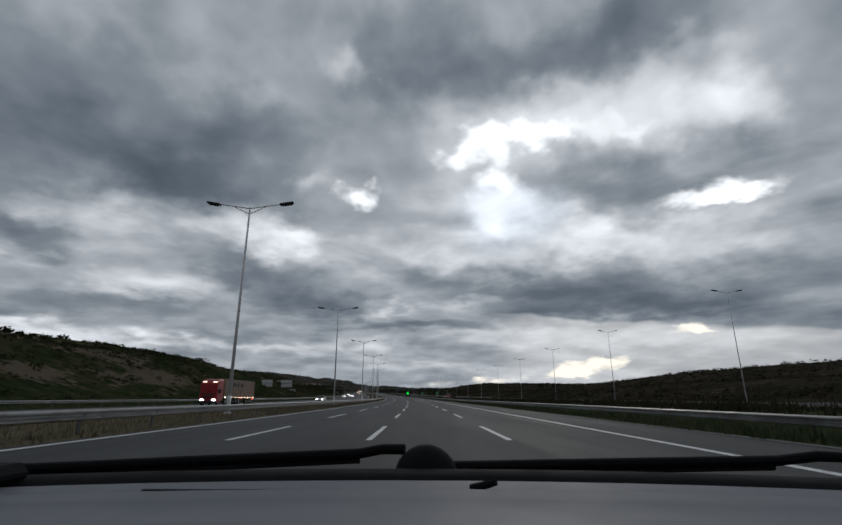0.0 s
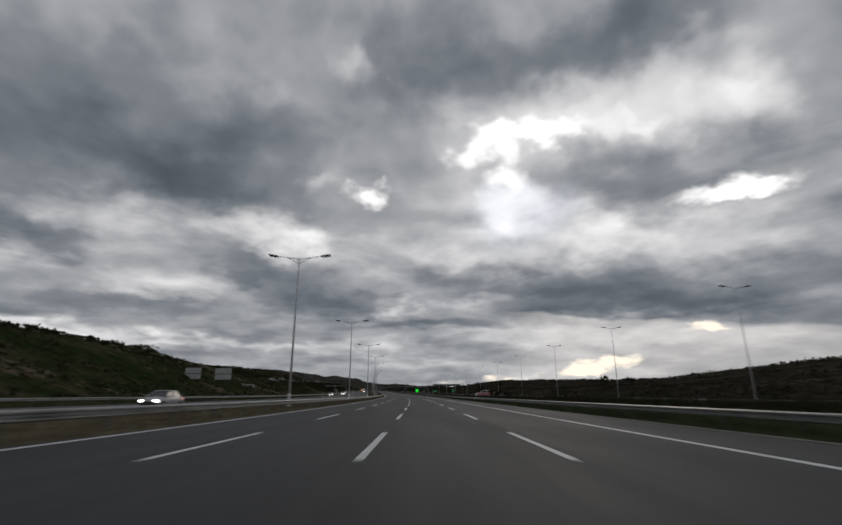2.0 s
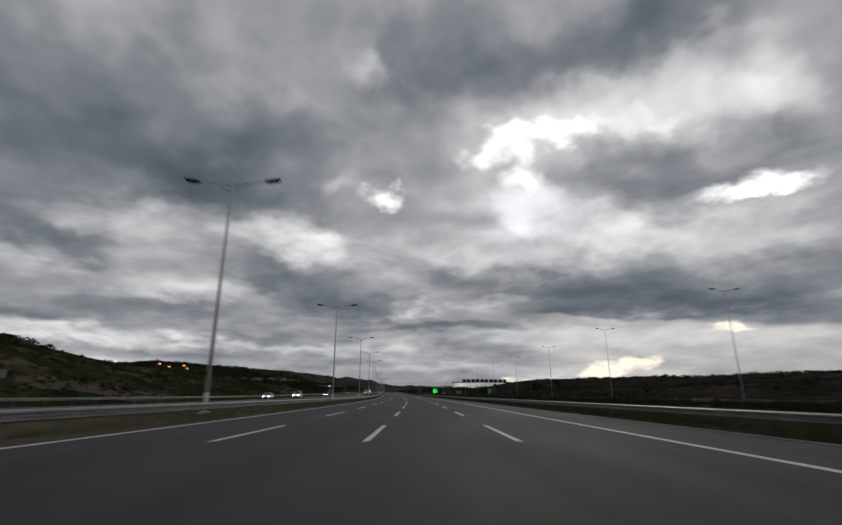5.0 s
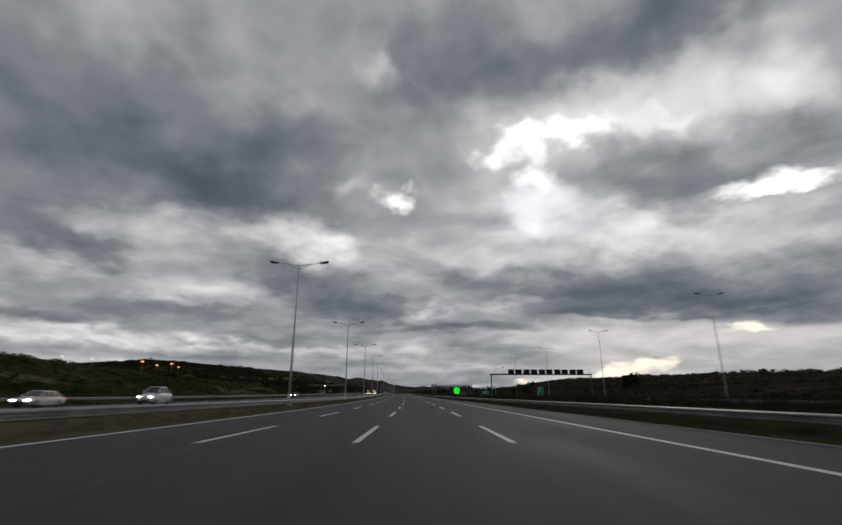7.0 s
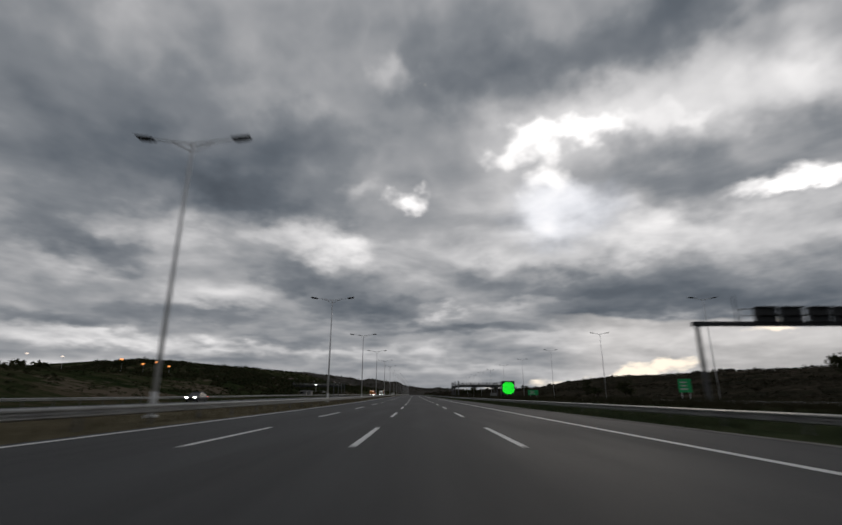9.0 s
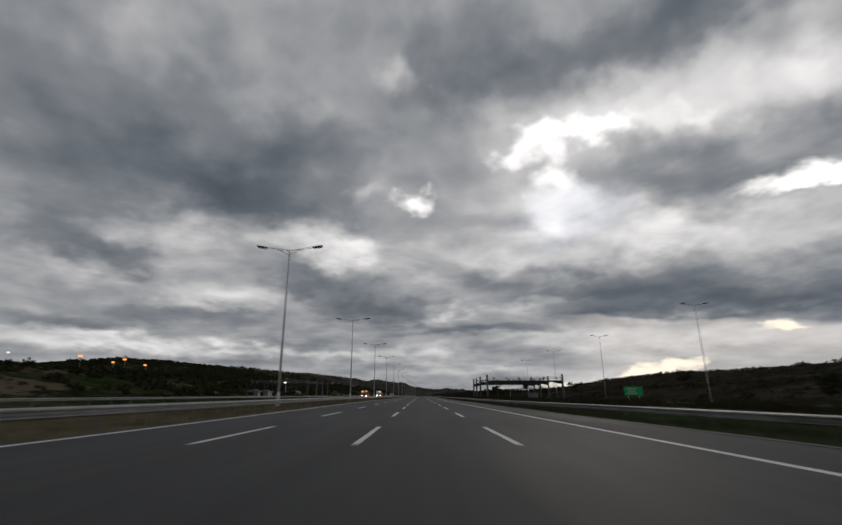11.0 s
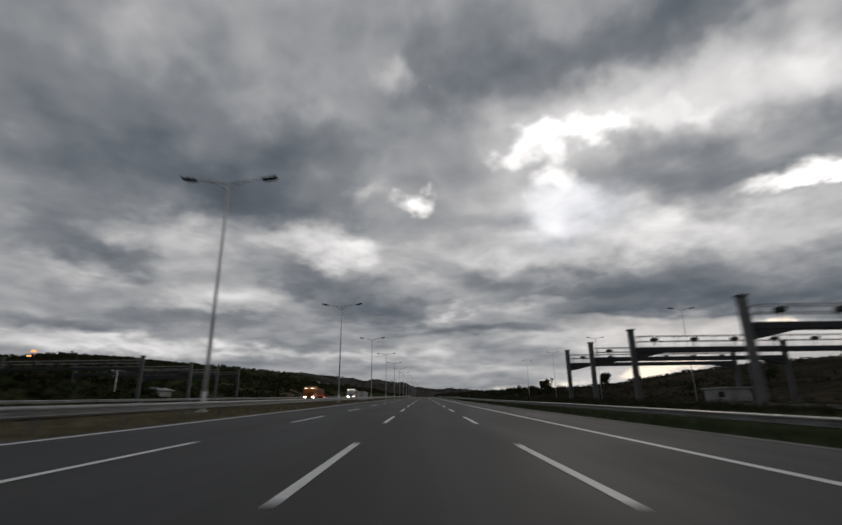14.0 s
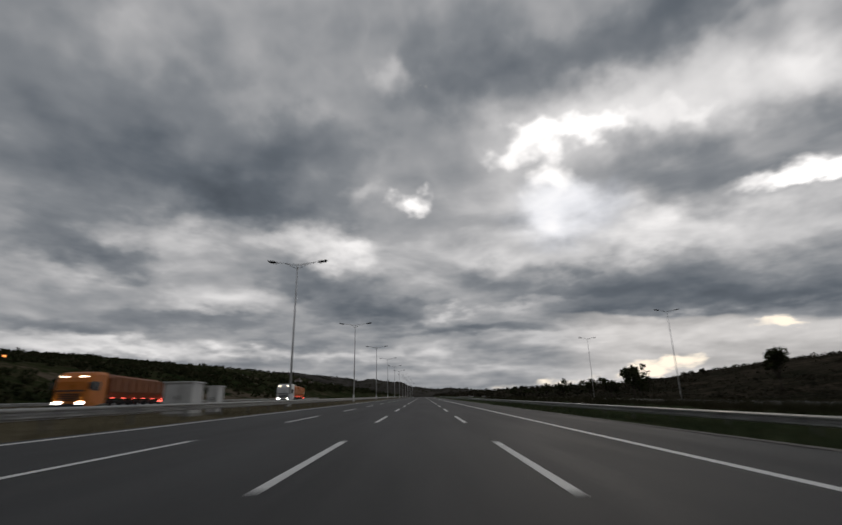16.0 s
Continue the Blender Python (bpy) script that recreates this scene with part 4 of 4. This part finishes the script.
for s, d, top in [(800, -288, 34.4), (880, -312, 34.8), (838, -274, 34.2), (924, -305, 34.6)]:
    hill_lamp(s, d, max(2.0, top - ground_height(s, d)), M_SODIUM, "lit orange street lamp among houses on the hill", 3.8)
for s, d, top in [(754, -344, 36.5), (774, -327, 35.3)]:
    hill_lamp(s, d, max(3.0, top - ground_height(s, d)), M_LAMP_PALE, "lit white street lamp on the hill", 3.0)
hill_lamp(590, -53, 4.5, M_FLOOD, "lit white floodlight beside the toll gantries", 1.1)


def cabinet(s, d, wx, wy, h):
    """A roadside switch cabinet on a plinth, with two doors and a lipped roof."""
    t = thing("switch_cabinet", stand(s, d, -0.08), "pale grey electrical cabinet standing in the median", "electrical cabinet", "median cabinets")
    part("plinth", box(bmesh.new(), (wx + 0.1, wy + 0.1, 0.25), (0, 0, 0.1), None, 0.02), M_CONCRETE, t)
    part("body", box(bmesh.new(), (wx, wy, h - 0.3), (0, 0, (h + 0.1) / 2), None, 0.02), M_WHITE, t)
    part("roof", box(bmesh.new(), (wx + 0.14, wy + 0.14, 0.09), (0, 0, h - 0.06), None, 0.02), M_WHITE, t)
    for k in (-1, 1):
        door = part("door", box(bmesh.new(), (wx / 2 - 0.06, 0.03, h - 0.5), (k * wx / 4, -wy / 2 - 0.012, (h + 0.1) / 2), None, 0.008), M_WHITE, t)
        part("handle", box(bmesh.new(), (0.04, 0.05, 0.2), (k * 0.08, -wy / 2 - 0.045, h * 0.55), None, 0.01), M_DARK, door)
    return t


cabinet(604.1, -12.25, 1.5, 1.3, 1.85)
cabinet(606.7, -11.65, 0.6, 0.8, 1.7)


def retaining_wall(s, d, length, turn):
    """A low concrete wall with a coping, set into the slope."""
    t = thing("retaining_wall", stand(s, d, ground_height(s, d) - 0.4, turn), "low pale concrete retaining wall on the grassy bank", "retaining wall")
    part("wall", box(bmesh.new(), (0.4, length, 1.1), (0, 0, 0.45), None, 0.03), M_CONCRETE, t)
    part("coping", box(bmesh.new(), (0.52, length + 0.1, 0.12), (0, 0, 1.05), None, 0.02), M_CONCRETE, t)
    return t


retaining_wall(246, -55.5, 11, -4)


# ---- vehicles ----
def wheel(t, x, y, r, wd, name="wheel"):
    """A tyre with a dished rim."""
    bm = bmesh.new()
    prof = [(r * 0.6, -wd / 2), (r * 0.93, -wd / 2), (r, -wd * 0.35), (r, wd * 0.35), (r * 0.93, wd / 2), (r * 0.6, wd / 2)]
    loft(bm, [[(x + b, y + a * math.cos(q), r + a * math.sin(q)) for a, b in prof] for q in [k * math.tau / 20 for k in range(21)]], True, False)
    bmesh.ops.remove_doubles(bm, verts=bm.verts, dist=1e-4)
    w2 = part(name, bm, M_RUBBER, t, smooth=True)
    bm = bmesh.new()
    k = 1 if x > 0 else -1
    rod(bm, (x - k * wd * 0.4, y, r), (x + k * wd * 0.38, y, r), r * 0.61, r * 0.5, 16)
    rod(bm, (x + k * wd * 0.3, y, r), (x + k * wd * 0.45, y, r), r * 0.16, None, 8)
    part("rim", bm, M_RIM, w2)
    return w2


def section(y, hw, z0, z1, tuck=0.12, crown=0.06):
    """Half-rounded cross-section of a car body at y."""
    return [(-hw + tuck, y, z0), (-hw + 0.02, y, z0 + 0.12), (-hw, y, (z0 + z1) * 0.5), (-hw + 0.05, y, z1 - 0.06), (-hw + 0.16, y, z1), (0, y, z1 + crown),
            (hw - 0.16, y, z1), (hw - 0.05, y, z1 - 0.06), (hw, y, (z0 + z1) * 0.5), (hw - 0.02, y, z0 + 0.12), (hw - tuck, y, z0)]


def car(m, mat, label, lit=True, tall=1.45):
    t = thing("car", m, label, "car", "cars on the road")
    bm = bmesh.new()
    k = tall / 1.45
    loft(bm, [section(-2.18, 0.7, 0.42, 0.72 * k), section(-2.1, 0.82, 0.3, 0.9 * k), section(-1.5, 0.88, 0.22, 0.98 * k), section(-0.4, 0.9, 0.2, 0.97 * k),
              section(0.8, 0.9, 0.2, 0.95 * k), section(1.5, 0.87, 0.22, 0.82 * k), section(2.05, 0.78, 0.3, 0.68 * k), section(2.2, 0.62, 0.38, 0.56 * k)])
    part("body", bm, mat, t, smooth=True)
    bm = bmesh.new()
    low = [(-0.8, -1.75, 0.95 * k), (-0.8, 1.05, 0.93 * k), (0.8, 1.05, 0.93 * k), (0.8, -1.75, 0.95 * k)]
    high = [(-0.6, -1.1, tall - 0.06), (-0.6, 0.25, tall - 0.06), (0.6, 0.25, tall - 0.06), (0.6, -1.1, tall - 0.06)]
    loft(bm, [low, high])
    part("window", bm, M_GLASS, t)
    bm = bmesh.new()
    ring = [(-0.62, -1.15), (-0.66, -0.4), (-0.62, 0.28), (0, 0.36), (0.62, 0.28), (0.66, -0.4), (0.62, -1.15), (0, -1.22)]
    loft(bm, [[(x, y, tall - 0.08) for x, y in ring], [(x * 0.96, y * 0.97, tall - 0.02) for x, y in ring], [(x * 0.7, y * 0.8, tall + 0.01) for x, y in ring]])
    for x in (-1, 1):
        for (y0, z0), (y1, z1) in (((1.02, 0.95 * k), (0.24, tall - 0.06)), ((-0.35, 0.97 * k), (-0.38, tall - 0.06)), ((-1.7, 0.97 * k), (-1.1, tall - 0.06))):
            rod(bm, (x * 0.8, y0, z0), (x * 0.61, y1, z1), 0.045, 0.04, 6)
    part("roof", bm, mat, t)
    for x in (-0.78, 0.78):
        for y in (-1.35, 1.35):
            wheel(t, x, y, 0.32, 0.22)
        bm = bmesh.new()
        box(bm, (0.34, 0.16, 0.17), (x * 0.78, 2.1, 0.62 * k), Matrix.Rotation(-0.2 if x > 0 else 0.2, 4, "Z"), 0.04)
        part("headlight", bm, M_LAMP if lit else M_GLASS, t)
        part("tail_light", box(bmesh.new(), (0.3, 0.1, 0.14), (x * 0.82, -2.13, 0.78 * k), None, 0.03), M_TAIL if lit else M_RED, t)
        part("mirror", box(bmesh.new(), (0.2, 0.1, 0.13), (x * 1.22, 0.75, 1.0 * k), None, 0.03), mat, t)
    part("bumper", box(bmesh.new(), (1.4, 0.14, 0.16), (0, 2.16, 0.36), None, 0.05), M_DARK, t)
    part("grille", box(bmesh.new(), (0.7, 0.06, 0.12), (0, 2.2, 0.5), None, 0.02), M_DARK, t)
    return t


def lorry(m, cab_mat, label, load, load_mat, length=12.0, high=3.6, cab_high=3.3, roof_glow=True):
    """A forward-control cab with a trailer; load is 'tilt' (curtain sides), 'tipper' or 'box'."""
    t = thing("lorry", m, label, "truck", "lorries on the road")
    bm = bmesh.new()
    z = cab_high

    def ring(y, hw, z0, z1):
        return [(-hw, y, z0), (-hw, y, z1 - 0.2), (-hw + 0.18, y, z1), (hw - 0.18, y, z1), (hw, y, z1 - 0.2), (hw, y, z0)]
    loft(bm, [ring(0, 1.12, 0.45, z - 0.75), ring(-0.12, 1.22, 0.4, z - 0.45), ring(-0.5, 1.24, 0.4, z - 0.08), ring(-1.0, 1.24, 0.55, z), ring(-2.1, 1.24, 0.75, z)])
    part("cab", bm, cab_mat, t)
    bm = bmesh.new()
    loft(bm, [[(-1.02, 0.02, 1.55), (1.02, 0.02, 1.55), (1.0, -0.13, 2.35), (-1.0, -0.13, 2.35)], [(-1.02, -0.1, 1.55), (1.02, -0.1, 1.55), (1.0, -0.25, 2.35), (-1.0, -0.25, 2.35)]])
    part("windscreen", bm, M_GLASS, t)
    for x in (-1, 1):
        part("side_window", box(bmesh.new(), (0.04, 0.9, 0.65), (x * 1.235, -0.85, 1.95), None, 0.01), M_GLASS, t)
        part("mirror", box(bmesh.new(), (0.2, 0.14, 0.5), (x * 1.42, 0.0, 1.95), None, 0.04), M_DARK, t)
        part("headlight", box(bmesh.new(), (0.5, 0.12, 0.26), (x * 0.84, 0.01, 0.72), None, 0.05), M_LAMP, t)
        if roof_glow:
            part("roof_lamp", box(bmesh.new(), (0.62, 0.14, 0.14), (x * 0.72, -0.22, z - 0.42), None, 0.03), M_LAMP_WARM, t)
    part("bumper", box(bmesh.new(), (2.4, 0.24, 0.4), (0, -0.02, 0.5), None, 0.06), M_DARK, t)
    bm = bmesh.new()
    for i in range(4):
        box(bm, (1.5, 0.05, 0.08), (0, 0.03, 0.95 + i * 0.14), None, 0.01)
    part("grille", bm, M_DARK, t)
    bm = bmesh.new()
    for x in (-0.42, 0.42):
        box(bm, (0.14, length, 0.26), (x, -length / 2 - 0.6, 0.85))
    part("chassis", bm, M_DARK, t)
    y0, y1 = -2.5, -length - 0.4
    mid, ln = (y0 + y1) / 2, y0 - y1
    if load == "tilt":
        body = part("trailer", box(bmesh.new(), (2.5, ln, high - 1.15), (0, mid, (high + 1.15) / 2), None, 0.04), load_mat, t)
        strap = link_mesh("strap", box(bmesh.new(), (0.03, 0.05, high - 1.3)), M_DARK)
        for i in range(13):
            for x in (-1.262, 1.262):
                part("strap", strap, None, body).location = (x, y0 - 0.3 - i * (ln - 0.6) / 12, (high + 1.15) / 2)
        bm = bmesh.new()
        for i, kk in enumerate((0.9, 1.2, 0.8, 1.0)):
            for x in (-1.275, 1.275):
                box(bm, (0.02, kk, 0.55), (x, y0 - 2.2 - i * 1.6, high - 0.75))
        part("lettering", bm, M_DARK, body, "dark bars of unreadable writing")
    elif load == "tipper":
        bm = bmesh.new()
        loft(bm, [[(-1.0, y, 1.15), (-1.25, y, 1.6), (-1.25, y, hh), (-0.6, y, hh + 0.2), (0.6, y, hh + 0.2), (1.25, y, hh), (1.25, y, 1.6), (1.0, y, 1.15)]
                  for y, hh in ((y0, high - 0.15), (y0 - 0.4, high), (mid, high - 0.1), (y1 + 0.5, high - 0.15), (y1, high - 0.5))])
        body = part("trailer", bm, load_mat, t)
        rib = link_mesh("rib", box(bmesh.new(), (0.08, 0.12, high - 1.8)), load_mat)
        for i in range(8):
            for x in (-1.27, 1.27):
                part("rib", rib, None, body).location = (x, y0 - 0.5 - i * (ln - 1.0) / 7, (high + 1.5) / 2)
    else:
        body = part("trailer", box(bmesh.new(), (2.5, ln, high - 1.0), (0, mid, (high + 1.0) / 2), None, 0.03), load_mat, t)
        bm = bmesh.new()
        for zz in (1.04, high - 0.03):
            box(bm, (2.54, ln + 0.04, 0.08), (0, mid, zz))
        part("trim", bm, M_STEEL, body)
    n = max(4, int(ln / 1.3))
    marker = link_mesh("side_marker", box(bmesh.new(), (0.05, 0.16, 0.09)), M_TAIL if load == "tipper" else M_LAMP_WARM)
    for i in range(n):
        part("side_marker", marker, None, t).location = (-1.27, y0 - 0.4 - i * (ln - 0.8) / (n - 1), 1.12)
    for x in (-1.05, 1.05):
        for y in (-0.85, -3.4, y1 + 3.6, y1 + 2.4, y1 + 1.2):
            wheel(t, x, y, 0.5, 0.32)
        part("tail_light", box(bmesh.new(), (0.4, 0.08, 0.14), (x * 0.9, y1 - 0.02, 0.95), None, 0.02), M_TAIL, t)
    return t


lorry(stand(70, -29.3, 0, 180), M_RED, "red lorry with tan curtain-sided trailer and lit headlights", "tilt", M_TARP, 15.5, 3.7, 3.6)
lorry(stand(613, -24.9, 0, 180), M_ORANGE, "orange tipper lorry with lit headlights and red side markers", "tipper", M_RUST, 10.0, 2.75, 3.0)
lorry(stand(660, -22.9, 0, 180), M_CAR_WHITE, "white-cabbed lorry with orange trailer and lit headlights", "tipper", M_ORANGE, 9, 2.9, 3.2)

patrol = car(stand(180.8, 15.0, -SIDE_DROP - 0.08, 80), M_CAR_WHITE, "parked white saloon car with a bright red side stripe", False)
for x in (-1, 1):
    bm = bmesh.new()
    box(bm, (0.02, 3.3, 0.3), (x * 0.905, -0.2, 0.7), None, 0.006)
    part("stripe", bm, M_PINK, patrol, "bright red reflective stripe")
part("light_bar", box(bmesh.new(), (0.9, 0.25, 0.1), (0, -0.4, 1.5), None, 0.03), M_GLASS, patrol)
car(stand(313, -29.0, 0, 180), M_CAR_WHITE, "white van with lit headlights on the oncoming carriageway", True, 1.95)
car(stand(118, -22.0, 0, 180), M_SILVER, "silver car with lit headlights on the oncoming carriageway")
for s, mat, name in [(302, M_CAR_WHITE, "white"), (404, M_CAR_DARK, "dark")]:
    car(stand(s, -33.6, 0, 180), mat, name + " car with lit headlights stopped on the far shoulder")


# ---- the car whose dashboard is seen at the start of the drive ----
M_DASH = worn("dash_plastic", [(0.102, 0.107, 0.125), (0.132, 0.138, 0.159), (0.162, 0.169, 0.191)], 5, 0.55, 0, 0.12, 700)
M_TRIM = worn("black_trim", [(0.006, 0.006, 0.007), (0.012, 0.012, 0.013)], 6, 0.8, 0, 0.1, 120)
M_TRIM.node_tree.nodes["Principled BSDF"].inputs["Specular IOR Level"].default_value = 0.12


def own_car():
    t = thing("car", stand(1.3, 0), "dark car with grey dashboard and black wipers, open above the dash", "car")
    z = 0.945

    def rail(y, dz, hw=0.78, bow=0.05, n=15):
        return [(hw * k, y - bow * k * k, z + dz - 0.012 * k * k) for k in [2 * i / (n - 1) - 1 for i in range(n)]]
    # padded top of the dashboard, in two steps
    bm = bmesh.new()
    loft(bm, [rail(0.27, -0.1), rail(0.3, -0.02), rail(0.34, -0.004), rail(0.478, 0.0), rail(0.49, -0.006)], False, False)
    part("dashboard", bm, M_DASH, t, smooth=True)
    bm = bmesh.new()
    loft(bm, [rail(0.49, -0.006), rail(0.495, -0.012), rail(0.62, -0.01), rail(0.655, -0.004), rail(0.665, -0.016)], False, False)
    part("dash_top", bm, M_DASH, t, smooth=True)
    bm = bmesh.new()
    loft(bm, [rail(0.665, -0.016), rail(0.675, -0.014), rail(0.73, -0.006), rail(0.74, -0.012)], False, False)
    part("defrost_panel", bm, M_DASH, t, smooth=True)
    bm = bmesh.new()
    loft(bm, [rail(0.74, -0.02, 0.8), rail(0.76, -0.004, 0.8), rail(0.8, 0.0, 0.8), rail(0.84, -0.012, 0.8), rail(0.98, -0.05, 0.8)], False, False)
    part("cowl", bm, M_TRIM, t, smooth=True)
    bm = bmesh.new()
    box(bm, (0.4, 0.003, 0.002), (-0.12, 0.69, z - 0.0115), None, 0.0005)
    part("vent_slot", bm, M_RUBBER, t)
    bm = bmesh.new()
    rod(bm, (0.115, 0.69, z - 0.01), (0.145, 0.672, z + 0.001), 0.006, 0.004, 8)
    part("sensor", bm, M_TRIM, t)
    bm = bmesh.new()
    box(bm, (0.16, 0.08, 0.03), (-0.6, 0.72, z + 0.0), None, 0.012)
    part("screen_corner", bm, M_TRIM, t)
    bm = bmesh.new()
    bmesh.ops.create_uvsphere(bm, u_segments=20, v_segments=12, radius=1, matrix=Matrix.Translation((0.056, 0.86, z - 0.022)) @ Matrix.Diagonal((0.053, 0.05, 0.052, 1)))
    part("wiper_cap", bm, M_TRIM, t, "rounded black cap", smooth=True)
    for pts in ([(0.02, 0.87, 0.021), (-0.02, 0.88, 0.02), (-0.06, 0.89, 0.012), (-0.3, 0.88, 0.003), (-0.62, 0.85, -0.008)],
                [(0.9, 0.86, 0.004), (0.72, 0.87, 0.01), (0.66, 0.88, 0.002), (0.4, 0.88, -0.002), (0.1, 0.87, -0.006)]):
        bm = bmesh.new()
        for a, b in zip(pts, pts[1:]):
            rod(bm, (a[0], a[1], z + a[2]), (b[0], b[1], z + b[2]), 0.0085, 0.0085, 8)
        arm = part("wiper", bm, M_TRIM, t)
        bm = bmesh.new()
        a, b = pts[2], pts[-1]
        rod(bm, (a[0], a[1] + 0.015, z + a[2] - 0.012), (b[0], b[1] + 0.015, z + b[2] - 0.012), 0.006, None, 6)
        part("blade", bm, M_RUBBER, arm)
    # lower body, bonnet and wheels
    bm = bmesh.new()
    loft(bm, [section(-2.6, 0.72, 0.4, 0.7), section(-2.4, 0.84, 0.25, 0.8), section(-1.2, 0.88, 0.2, 0.82, 0.12, 0.0), section(0.2, 0.89, 0.2, 0.8, 0.12, 0.0), section(0.95, 0.88, 0.2, 0.82),
              section(1.5, 0.86, 0.22, 0.76), section(1.85, 0.78, 0.3, 0.66), section(1.98, 0.62, 0.36, 0.56)])
    part("body", bm, M_CAR_DARK, t, smooth=True)
    for x in (-0.78, 0.78):
        for y in (-1.6, 1.2):
            wheel(t, x, y, 0.32, 0.22)
        part("headlight", box(bmesh.new(), (0.32, 0.14, 0.14), (x * 0.8, 1.9, 0.6), None, 0.04), M_LAMP, t)
    return t


own_car()
